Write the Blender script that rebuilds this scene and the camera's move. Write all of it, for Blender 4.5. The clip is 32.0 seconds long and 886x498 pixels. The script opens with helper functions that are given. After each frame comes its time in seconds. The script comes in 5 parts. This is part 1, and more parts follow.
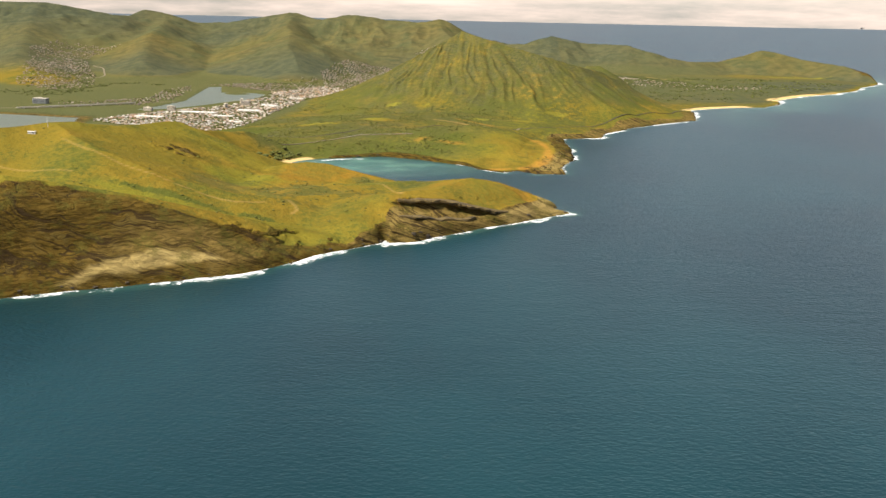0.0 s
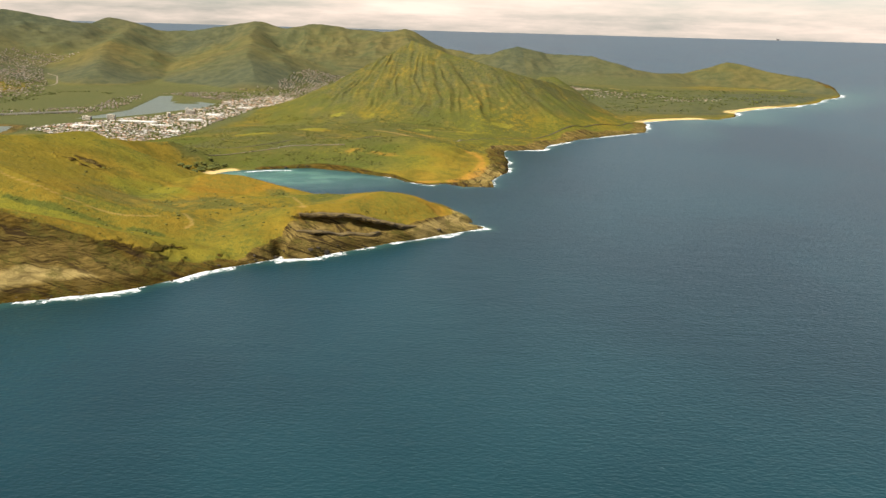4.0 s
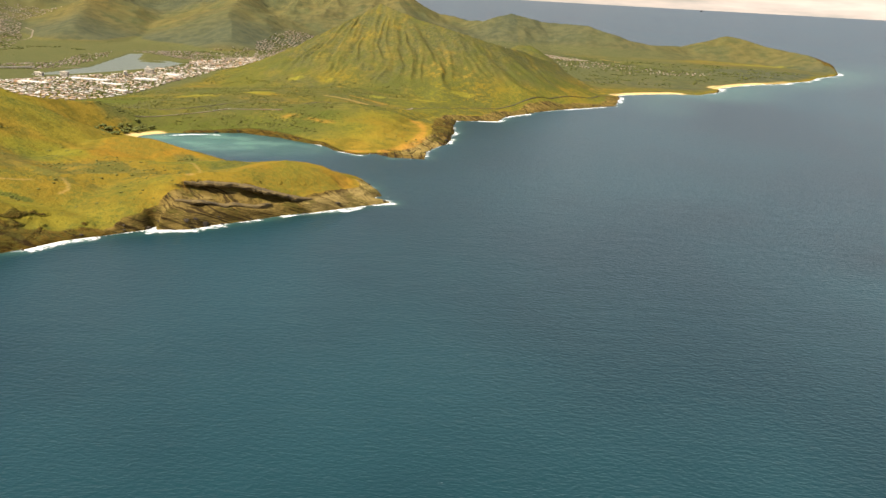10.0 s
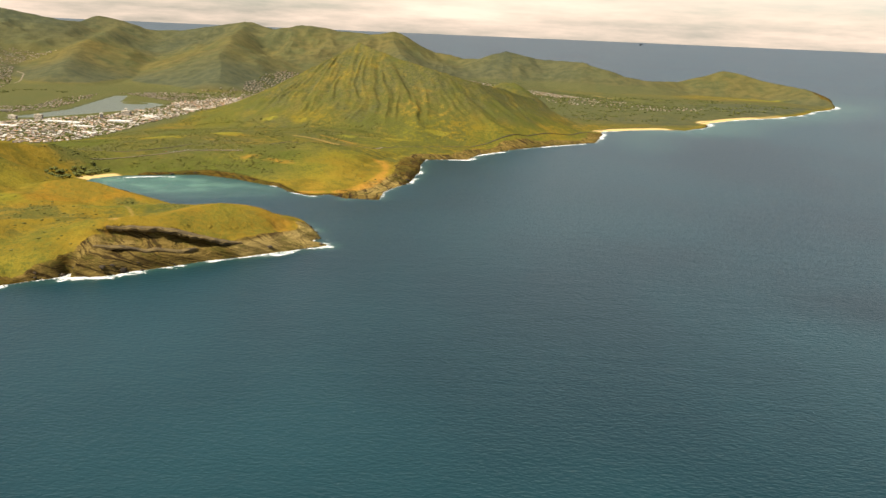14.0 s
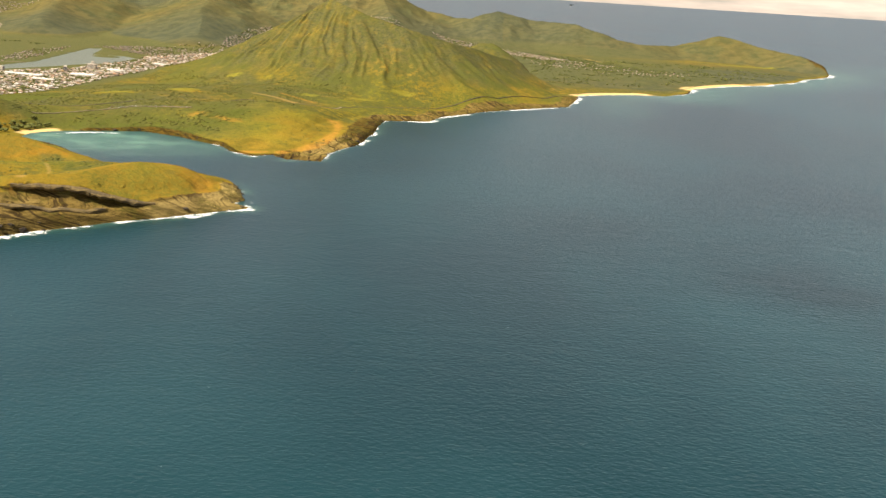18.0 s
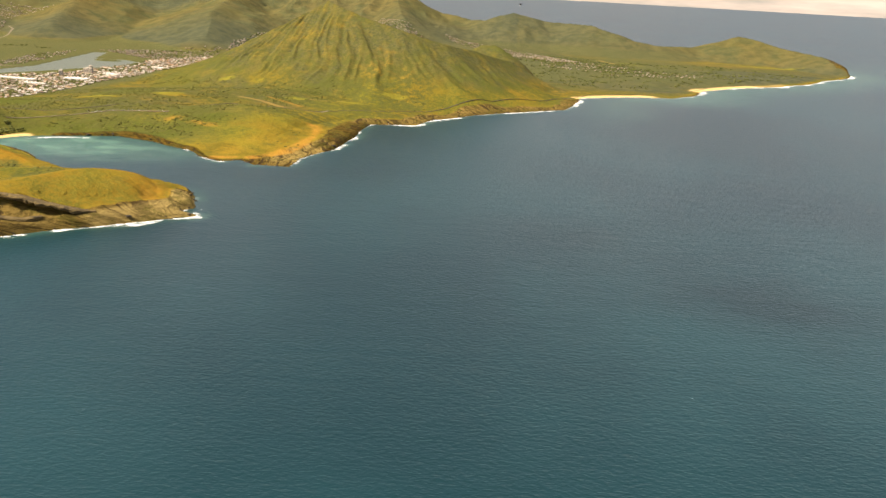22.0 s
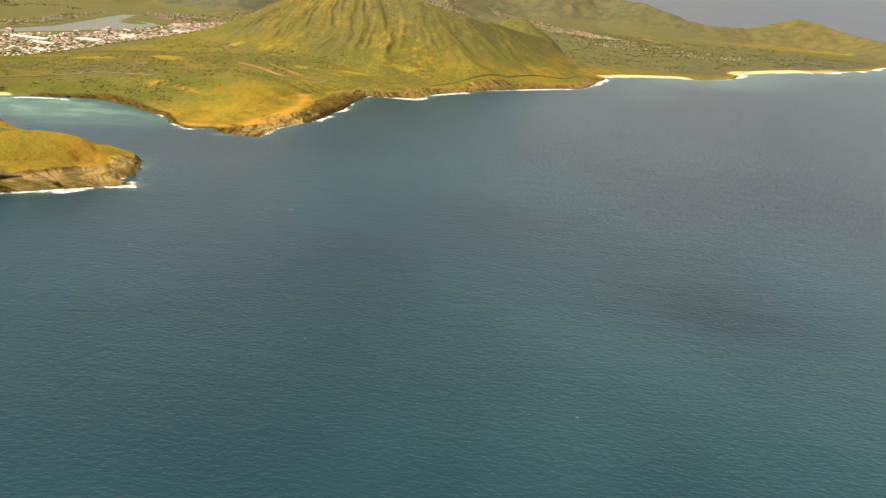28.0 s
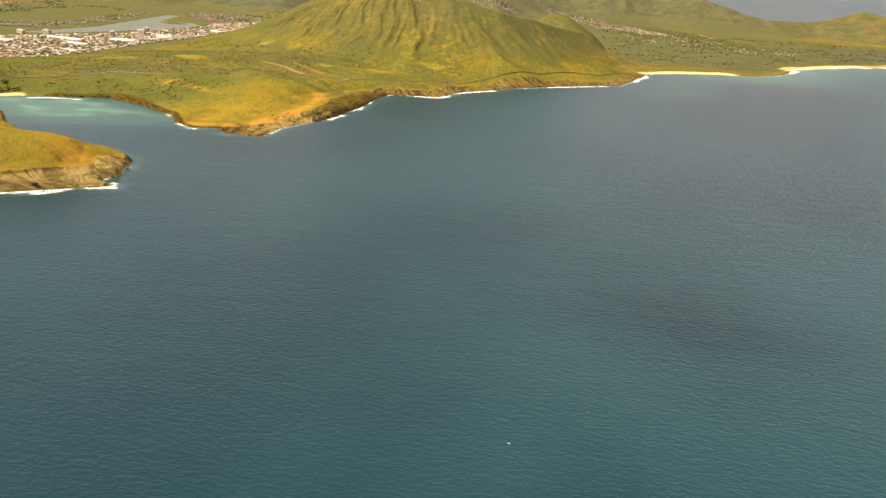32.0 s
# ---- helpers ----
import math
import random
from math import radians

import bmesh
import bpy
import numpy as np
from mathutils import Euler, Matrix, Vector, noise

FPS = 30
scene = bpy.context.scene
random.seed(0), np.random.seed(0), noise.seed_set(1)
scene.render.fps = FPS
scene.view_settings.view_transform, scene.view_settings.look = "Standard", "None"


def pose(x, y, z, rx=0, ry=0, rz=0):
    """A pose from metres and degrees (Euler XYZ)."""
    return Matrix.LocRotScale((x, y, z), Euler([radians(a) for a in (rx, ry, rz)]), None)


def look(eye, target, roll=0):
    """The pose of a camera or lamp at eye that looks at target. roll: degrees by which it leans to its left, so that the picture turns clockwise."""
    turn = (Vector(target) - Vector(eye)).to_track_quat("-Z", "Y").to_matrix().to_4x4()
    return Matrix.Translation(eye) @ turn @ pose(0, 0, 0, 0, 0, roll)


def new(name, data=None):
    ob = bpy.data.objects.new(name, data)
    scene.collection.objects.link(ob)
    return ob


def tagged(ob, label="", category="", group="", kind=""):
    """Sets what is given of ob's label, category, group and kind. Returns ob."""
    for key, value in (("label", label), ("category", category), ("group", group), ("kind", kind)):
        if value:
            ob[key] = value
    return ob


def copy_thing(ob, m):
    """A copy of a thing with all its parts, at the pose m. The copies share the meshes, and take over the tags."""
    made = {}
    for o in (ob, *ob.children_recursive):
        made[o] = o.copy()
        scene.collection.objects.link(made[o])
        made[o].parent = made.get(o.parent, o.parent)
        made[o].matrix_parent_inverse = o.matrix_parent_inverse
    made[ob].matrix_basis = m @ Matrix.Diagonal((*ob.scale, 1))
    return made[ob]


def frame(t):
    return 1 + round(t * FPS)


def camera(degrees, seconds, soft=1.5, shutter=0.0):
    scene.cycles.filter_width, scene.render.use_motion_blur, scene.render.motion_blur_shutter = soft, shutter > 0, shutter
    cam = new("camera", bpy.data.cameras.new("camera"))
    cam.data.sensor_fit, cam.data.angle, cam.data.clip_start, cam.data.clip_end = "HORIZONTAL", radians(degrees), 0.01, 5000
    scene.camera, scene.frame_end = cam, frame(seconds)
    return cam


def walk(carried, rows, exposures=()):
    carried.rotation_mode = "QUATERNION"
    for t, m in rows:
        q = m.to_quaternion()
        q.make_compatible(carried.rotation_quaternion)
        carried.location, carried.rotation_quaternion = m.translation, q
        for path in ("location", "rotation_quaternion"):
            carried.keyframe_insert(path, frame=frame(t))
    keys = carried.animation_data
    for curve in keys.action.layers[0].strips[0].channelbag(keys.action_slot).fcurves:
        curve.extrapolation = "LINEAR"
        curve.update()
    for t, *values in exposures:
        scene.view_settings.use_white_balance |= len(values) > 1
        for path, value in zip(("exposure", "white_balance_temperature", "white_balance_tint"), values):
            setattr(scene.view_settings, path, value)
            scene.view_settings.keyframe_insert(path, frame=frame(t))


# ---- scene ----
cam = camera(50.00, 32.0)
PATH = [
    (0, (0.01, -0.00, 63.27), (-0.22, 96.91, 38.61), 1.22),
    (0.5, (2.94, 1.19, 63.29), (3.28, 98.18, 38.95), 1.18),
    (1, (5.87, 2.38, 63.30), (6.96, 99.40, 39.10), 1.56),
    (1.5, (8.78, 3.59, 63.29), (9.24, 100.74, 39.59), 1.57),
    (2, (11.69, 4.81, 63.29), (10.83, 102.04, 39.92), 1.40),
    (2.5, (14.61, 6.04, 63.28), (13.82, 103.32, 40.15), 1.27),
    (3, (17.53, 7.27, 63.28), (17.88, 104.60, 40.31), 1.31),
    (3.5, (20.45, 8.51, 63.29), (21.82, 105.78, 40.13), 1.42),
    (5.5, (31.88, 13.24, 63.10), (32.26, 109.84, 37.27), 2.35),
    (6, (34.70, 14.50, 63.13), (35.62, 110.89, 36.53), 2.65),
    (6.5, (37.51, 15.78, 63.20), (38.74, 112.01, 36.04), 2.67),
    (7, (40.32, 17.07, 63.28), (41.10, 113.32, 36.15), 2.55),
    (7.5, (43.13, 18.38, 63.36), (43.21, 114.72, 36.55), 2.60),
    (8, (45.93, 19.71, 63.43), (45.34, 116.05, 36.63), 2.78),
    (8.5, (48.70, 21.04, 63.48), (47.77, 117.38, 36.71), 2.94),
    (9, (51.43, 22.36, 63.51), (50.56, 118.60, 36.35), 3.00),
    (9.5, (54.14, 23.68, 63.52), (53.80, 119.97, 36.53), 3.15),
    (10, (56.85, 25.02, 63.50), (56.60, 121.30, 36.49), 3.23),
    (10.5, (59.56, 26.39, 63.47), (58.93, 122.84, 37.09), 3.11),
    (11, (62.29, 27.78, 63.43), (61.25, 124.36, 37.54), 3.21),
    (11.5, (65.03, 29.20, 63.40), (62.78, 125.97, 38.31), 3.19),
    (12, (67.77, 30.62, 63.40), (64.43, 127.48, 38.79), 3.03),
    (12.5, (70.51, 32.03, 63.43), (67.11, 129.06, 39.46), 2.97),
    (13, (73.27, 33.42, 63.46), (69.99, 130.60, 40.10), 2.82),
    (13.5, (76.05, 34.78, 63.52), (73.24, 131.99, 40.25), 2.63),
    (14, (78.84, 36.12, 63.58), (76.59, 133.34, 40.27), 2.43),
    (14.5, (81.65, 37.44, 63.64), (79.93, 134.51, 39.68), 2.12),
    (16.5, (93.12, 42.42, 63.79), (88.84, 138.74, 37.23), 3.08),
    (17, (95.84, 43.69, 63.84), (91.71, 139.83, 36.62), 3.37),
    (17.5, (98.54, 44.97, 63.92), (95.26, 141.10, 36.55), 3.60),
    (18, (101.24, 46.27, 64.01), (98.48, 142.44, 36.71), 3.62),
    (18.5, (103.93, 47.61, 64.12), (100.59, 143.85, 37.16), 3.60),
    (19, (106.63, 48.97, 64.22), (102.53, 145.25, 37.51), 3.41),
    (19.5, (109.34, 50.37, 64.32), (103.88, 146.68, 37.95), 3.12),
    (20, (112.02, 51.78, 64.39), (105.39, 148.10, 38.32), 3.08),
    (20.5, (114.67, 53.20, 64.41), (107.78, 149.66, 38.95), 3.20),
    (21, (117.27, 54.63, 64.41), (110.67, 151.05, 38.73), 3.32),
    (21.5, (119.84, 56.08, 64.39), (113.81, 152.31, 37.88), 3.29),
    (22, (122.40, 57.57, 64.36), (116.01, 153.57, 37.10), 3.19),
    (22.5, (124.93, 59.10, 64.33), (118.37, 155.03, 36.89), 3.18),
    (23, (127.44, 60.66, 64.30), (120.79, 156.59, 36.83), 3.32),
    (23.5, (129.91, 62.26, 64.28), (123.26, 158.26, 37.08), 3.89),
    (24, (132.36, 63.89, 64.26), (125.48, 159.87, 37.07), 4.11),
    (24.5, (134.78, 65.54, 64.24), (127.23, 161.44, 36.93), 3.72),
    (26.5, (144.08, 72.87, 64.01), (133.72, 168.37, 36.20), 3.50),
    (27, (146.30, 74.71, 63.84), (135.04, 169.93, 35.46), 3.85),
    (27.5, (148.50, 76.54, 63.67), (136.21, 171.48, 34.77), 4.28),
    (28, (150.70, 78.37, 63.48), (137.89, 172.85, 33.33), 4.65),
    (28.5, (152.90, 80.21, 63.31), (139.83, 174.20, 31.77), 4.93),
    (29, (155.11, 82.06, 63.15), (141.50, 175.61, 30.53), 4.91),
    (29.5, (157.33, 83.93, 63.02), (142.87, 177.33, 30.37), 4.78),
    (30, (159.55, 85.80, 62.92), (144.03, 179.37, 31.24), 4.58),
    (30.5, (161.78, 87.68, 62.83), (144.88, 181.58, 32.85), 4.15),
    (31, (164.00, 89.56, 62.75), (145.55, 183.22, 32.98), 3.98),
    (31.5, (166.22, 91.43, 62.67), (146.54, 184.66, 32.34), 3.79),
    (32, (168.44, 93.30, 62.59), (148.55, 186.37, 31.89), 3.68),
]
walk(cam, [(t, look(eye, target, roll)) for t, eye, target, roll in PATH],
     exposures=[(0, 0.68, 6150, 10), (3, 0.60, 6150, 8), (6, 0.80, 6180, 10.5), (9, 0.88, 6400, 11), (13, 0.65, 6550, 9), (14.2, 0.66, 6580, 9), (17, 0.90, 6700, 10), (20, 0.83, 6850, 13), (24, 0.88, 7000, 13), (28, 1.00, 7300, 17.5), (32, 1.00, 7350, 17)])

# World scale: one unit is eight metres of the real coast, so that mountains and sea horizon lie within the lens's reach.

# ---------------------------------------------------------------- light
SUN_AZ, SUN_EL = radians(-122), radians(53)   # where the sun stands: angle from +y towards +x, and height
sun_data = bpy.data.lights.new("sun", "SUN")
sun_data.energy, sun_data.angle, sun_data.color = 5.0, radians(0.6), (1.0, 0.90, 0.72)
sun = new("sun", sun_data)
sun.matrix_world = look((math.sin(SUN_AZ) * math.cos(SUN_EL) * 900, math.cos(SUN_AZ) * math.cos(SUN_EL) * 900, math.sin(SUN_EL) * 900), (0, 0, 0))
world = bpy.data.worlds.new("sky")
scene.world = world
world.use_nodes = True


def build_sky():
    nt = world.node_tree
    nt.nodes.clear()
    out = nt.nodes.new("ShaderNodeOutputWorld")
    bg = nt.nodes.new("ShaderNodeBackground")
    sky = nt.nodes.new("ShaderNodeTexSky")
    sky.sky_type, sky.sun_disc = "NISHITA", False
    sky.sun_elevation, sky.sun_rotation = SUN_EL, SUN_AZ
    sky.altitude, sky.air_density, sky.dust_density = 500, 1.0, 1.5
    # a broken sheet of cloud that lies over the whole sky, seen edge-on near the horizon
    co = nt.nodes.new("ShaderNodeTexCoord")
    mp = nt.nodes.new("ShaderNodeMapping")
    mp.inputs["Scale"].default_value = (2.2, 2.2, 17.0)
    no = nt.nodes.new("ShaderNodeTexNoise")
    no.inputs["Scale"].default_value, no.inputs["Detail"].default_value, no.inputs["Roughness"].default_value = 2.2, 7, 0.62
    ramp = nt.nodes.new("ShaderNodeValToRGB")
    ramp.color_ramp.elements[0].position, ramp.color_ramp.elements[1].position = 0.28, 0.66
    mix = nt.nodes.new("ShaderNodeMix")
    mix.data_type = "RGBA"
    mix.inputs[7].default_value = (9.2, 7.1, 5.7, 1)
    nt.links.new(co.outputs["Generated"], mp.inputs["Vector"])
    nt.links.new(mp.outputs["Vector"], no.inputs["Vector"])
    nt.links.new(no.outputs["Fac"], ramp.inputs["Fac"])
    sep = nt.nodes.new("ShaderNodeSeparateXYZ")
    nt.links.new(co.outputs["Generated"], sep.inputs[0])
    high = nt.nodes.new("ShaderNodeMapRange")
    high.interpolation_type = "SMOOTHSTEP"
    for key, value in (("From Min", .04), ("From Max", .42), ("To Min", 1.0), ("To Max", .08)):
        high.inputs[key].default_value = value
    nt.links.new(sep.outputs["Z"], high.inputs["Value"])
    cover = nt.nodes.new("ShaderNodeMath")
    cover.operation = "MULTIPLY"
    nt.links.new(ramp.outputs["Color"], cover.inputs[0])
    nt.links.new(high.outputs["Result"], cover.inputs[1])
    nt.links.new(cover.outputs[0], mix.inputs[0])
    nt.links.new(sky.outputs["Color"], mix.inputs[6])
    nt.links.new(mix.outputs[2], bg.inputs["Color"])
    bg.inputs["Strength"].default_value = 0.09
    nt.links.new(bg.outputs["Background"], out.inputs["Surface"])


build_sky()

# ---------------------------------------------------------------- noise on arrays
TABLE = np.random.RandomState(7).rand(256, 256)


def value_noise(x, y):
    xi, yi = np.floor(x).astype(int), np.floor(y).astype(int)
    u, v = x - xi, y - yi
    u, v = u * u * (3 - 2 * u), v * v * (3 - 2 * v)
    a, b = TABLE[xi & 255, yi & 255], TABLE[(xi + 1) & 255, yi & 255]
    c, d = TABLE[xi & 255, (yi + 1) & 255], TABLE[(xi + 1) & 255, (yi + 1) & 255]
    return (a * (1 - u) + b * u) * (1 - v) + (c * (1 - u) + d * u) * v


def fbm(x, y, size, octaves=4, gain=0.5):
    """Rough ground from -1 to 1; size: the largest swell in metres."""
    total, amp, norm, f = 0.0, 1.0, 0.0, 1.0 / size
    for k in range(octaves):
        total = total + amp * (2 * value_noise(x * f + 17.3 * k, y * f - 9.1 * k) - 1)
        norm, amp, f = norm + amp, amp * gain, f * 2.03
    return total / norm


def ridged(x, y, size, octaves=4):
    total, amp, norm, f = 0.0, 1.0, 0.0, 1.0 / size
    for k in range(octaves):
        total = total + amp * (1 - 2 * np.abs(2 * value_noise(x * f + 31.7 * k, y * f + 5.9 * k) - 1))
        norm, amp, f = norm + amp, amp * 0.5, f * 2.07
    return total / norm


def step(a, b, v):
    t = np.clip((v - a) / (b - a), 0, 1)
    return t * t * (3 - 2 * t)


# ---------------------------------------------------------------- the plan of the coast: x, y, height of the rock edge, slope behind it
COAST_WEST = [(-2600, 250, 1, .3), (-900, 470, 1, .3), (-420, 560, .4, .1), (-300, 545, .3, .1), (-238, 532, .3, .1), (-204, 522, .3, .1),
              (-200, 497, .3, .1), (-215, 470, .5, .2), (-235, 420, 1, .4), (-225, 330, 2, .6), (-205, 240, 2, .7), (-172, 182, 2, .7), (-130, 174, 2, .65)]
COAST_CLIFF = [(-96, 196, 1.2, .62), (-83, 203, 1.2, .60), (-68, 211, 1.0, .58), (-50, 219, 1.0, .50), (-38, 231, .8, .40), (-33, 240, .7, .30),
               (-28, 245, .8, .30), (-23, 249, 1.2, .45), (-18.6, 251.6, 2.6, .6), (-17.2, 255.4, 3.4, .8), (-16.2, 255.6, 3.4, .8), (-15.6, 253, 3.2, .6), (-8, 256, 3.2, .50), (-3, 261, 3.2, .45), (5, 268, 3.0, .42)]
COAST_HEAD = [(12, 276, 2.8, .40), (19, 281, 2.3, .34), (26, 287.5, 1.9, .34), (30, 290.5, 1.6, .36), (33.5, 293.4, .9, .2), (39.6, 297.2, .5, .1), (39.8, 298.8, .5, .1), (35.2, 299.8, .9, .3), (34.3, 302.6, 1.7, .5), (36.7, 305.4, 1.8, .5), (35.8, 309, 1.6, .36),
              (32, 319, 1.2, .25), (27, 326, 1.2, .35), (18, 331, 1.2, .4), (6, 334, 1.2, .4), (-8, 339, 1.0, .4), (-22, 347, .8, .35), (-33, 357, .7, .3), (-43, 368, .6, .25)]
COAST_BAY = [(-55, 375, .4, .12), (-64, 380, .25, .08), (-63, 388, .1, .05), (-58, 396, .1, .05), (-53, 400, .2, .10), (-46, 403, .8, .30), (-29, 409, 1.2, .30),
             (-11, 403, 1.2, .26), (6, 391, 1.0, .16), (13, 380, .9, .09), (23, 374, .9, .07), (30, 378, .7, .07), (35, 371, .8, .07), (47.7, 372, .7, .07)]
COAST_EAST = [(48, 389, 2.2, .06), (54, 408, 2.4, .06), (58, 441, 2.0, .09), (57, 464, 1.1, .12), (58, 479, .8, .1), (78, 486, .7, .1), (85, 505, .8, .14),
              (107, 536, 1.2, .24), (128, 556, 1.3, .26), (150, 577, 1.2, .26), (156, 605, .9, .24), (160, 625, .5, .1)]
COAST_BEACH = [(163, 638, .1, .05), (180, 653, .1, .05), (203, 666, .1, .05), (221, 667, .2, .04), (238, 686, .7, .03), (241, 694, .7, .03), (251, 728, .1, .04), (279, 763, .1, .04),
               (321, 797, .15, .04), (356, 840, .2, .04), (376, 876, .3, .08), (400, 905, .5, .2), (411, 924, .8, .4)]
COAST_FAR = [(417.5, 943, 2.5, .7), (424, 965, 4, 1.0), (429, 995, 5, 1.0), (426, 1060, 4, 1.0), (400, 1120, 1, .7), (340, 1150, 1, .5), (260, 1150, 1, .5), (180, 1165, 1, .5),
             (60, 1200, 1, .5), (-100, 1290, 1, .5), (-400, 1400, 1, .5), (-900, 1560, 1, .5), (-2600, 1800, 1, .5)]
COAST = COAST_WEST + COAST_CLIFF + COAST_HEAD + COAST_BAY + COAST_EAST + COAST_BEACH + COAST_FAR
MARINA = [(-187, 569), (-180, 593), (-173, 629), (-179, 687), (-184, 736), (-176, 740), (-165, 694), (-143, 695), (-130, 684), (-133, 647), (-148, 623), (-152, 611), (-161, 594), (-171, 577)]


def nearest(x, y, line, closed=False):
    """Distance to a line of points, and its further columns at the nearest place."""
    best = np.full(x.shape, 1e18)
    cols = [np.zeros(x.shape) for _ in line[0][2:]]
    pairs = list(zip(line, line[1:] + line[:1])) if closed else list(zip(line, line[1:]))
    for p, q in pairs:
        dx, dy = q[0] - p[0], q[1] - p[1]
        t = np.clip(((x - p[0]) * dx + (y - p[1]) * dy) / (dx * dx + dy * dy), 0, 1)
        d = (x - p[0] - t * dx) ** 2 + (y - p[1] - t * dy) ** 2
        near = d < best
        best = np.where(near, d, best)
        for n, c in enumerate(cols):
            cols[n] = np.where(near, p[2 + n] + t * (q[2 + n] - p[2 + n]), c)
    return np.sqrt(best), cols


def inside(x, y, line):
    hit = np.zeros(x.shape, bool)
    for p, q in zip(line, line[1:] + line[:1]):
        cross = (p[1] > y) != (q[1] > y)
        dy = q[1] - p[1] if q[1] != p[1] else 1e-9
        hit ^= cross & (x < (q[0] - p[0]) * (y - p[1]) / dy + p[0])
    return hit


def shore(x, y):
    """Distance from the waterline, positive on land, with the rock edge's height and slope there."""
    wx, wy = x + 2.2 * fbm(x, y, 22, 4), y + 2.2 * fbm(x + 91, y - 47, 22, 4)
    d, _ = nearest(wx, wy, COAST)
    # the rock edge and slope change gradually from one stretch of coast to the next
    edge, slope, total = 0.0, 0.0, 0.0
    for p in COAST:
        w = ((x - p[0]) ** 2 + (y - p[1]) ** 2 + 16.0) ** -2.0
        edge, slope, total = edge + w * p[2], slope + w * p[3], total + w
    edge, slope = edge / total, slope / total
    return np.where(inside(wx, wy, COAST), d, -d), edge, slope


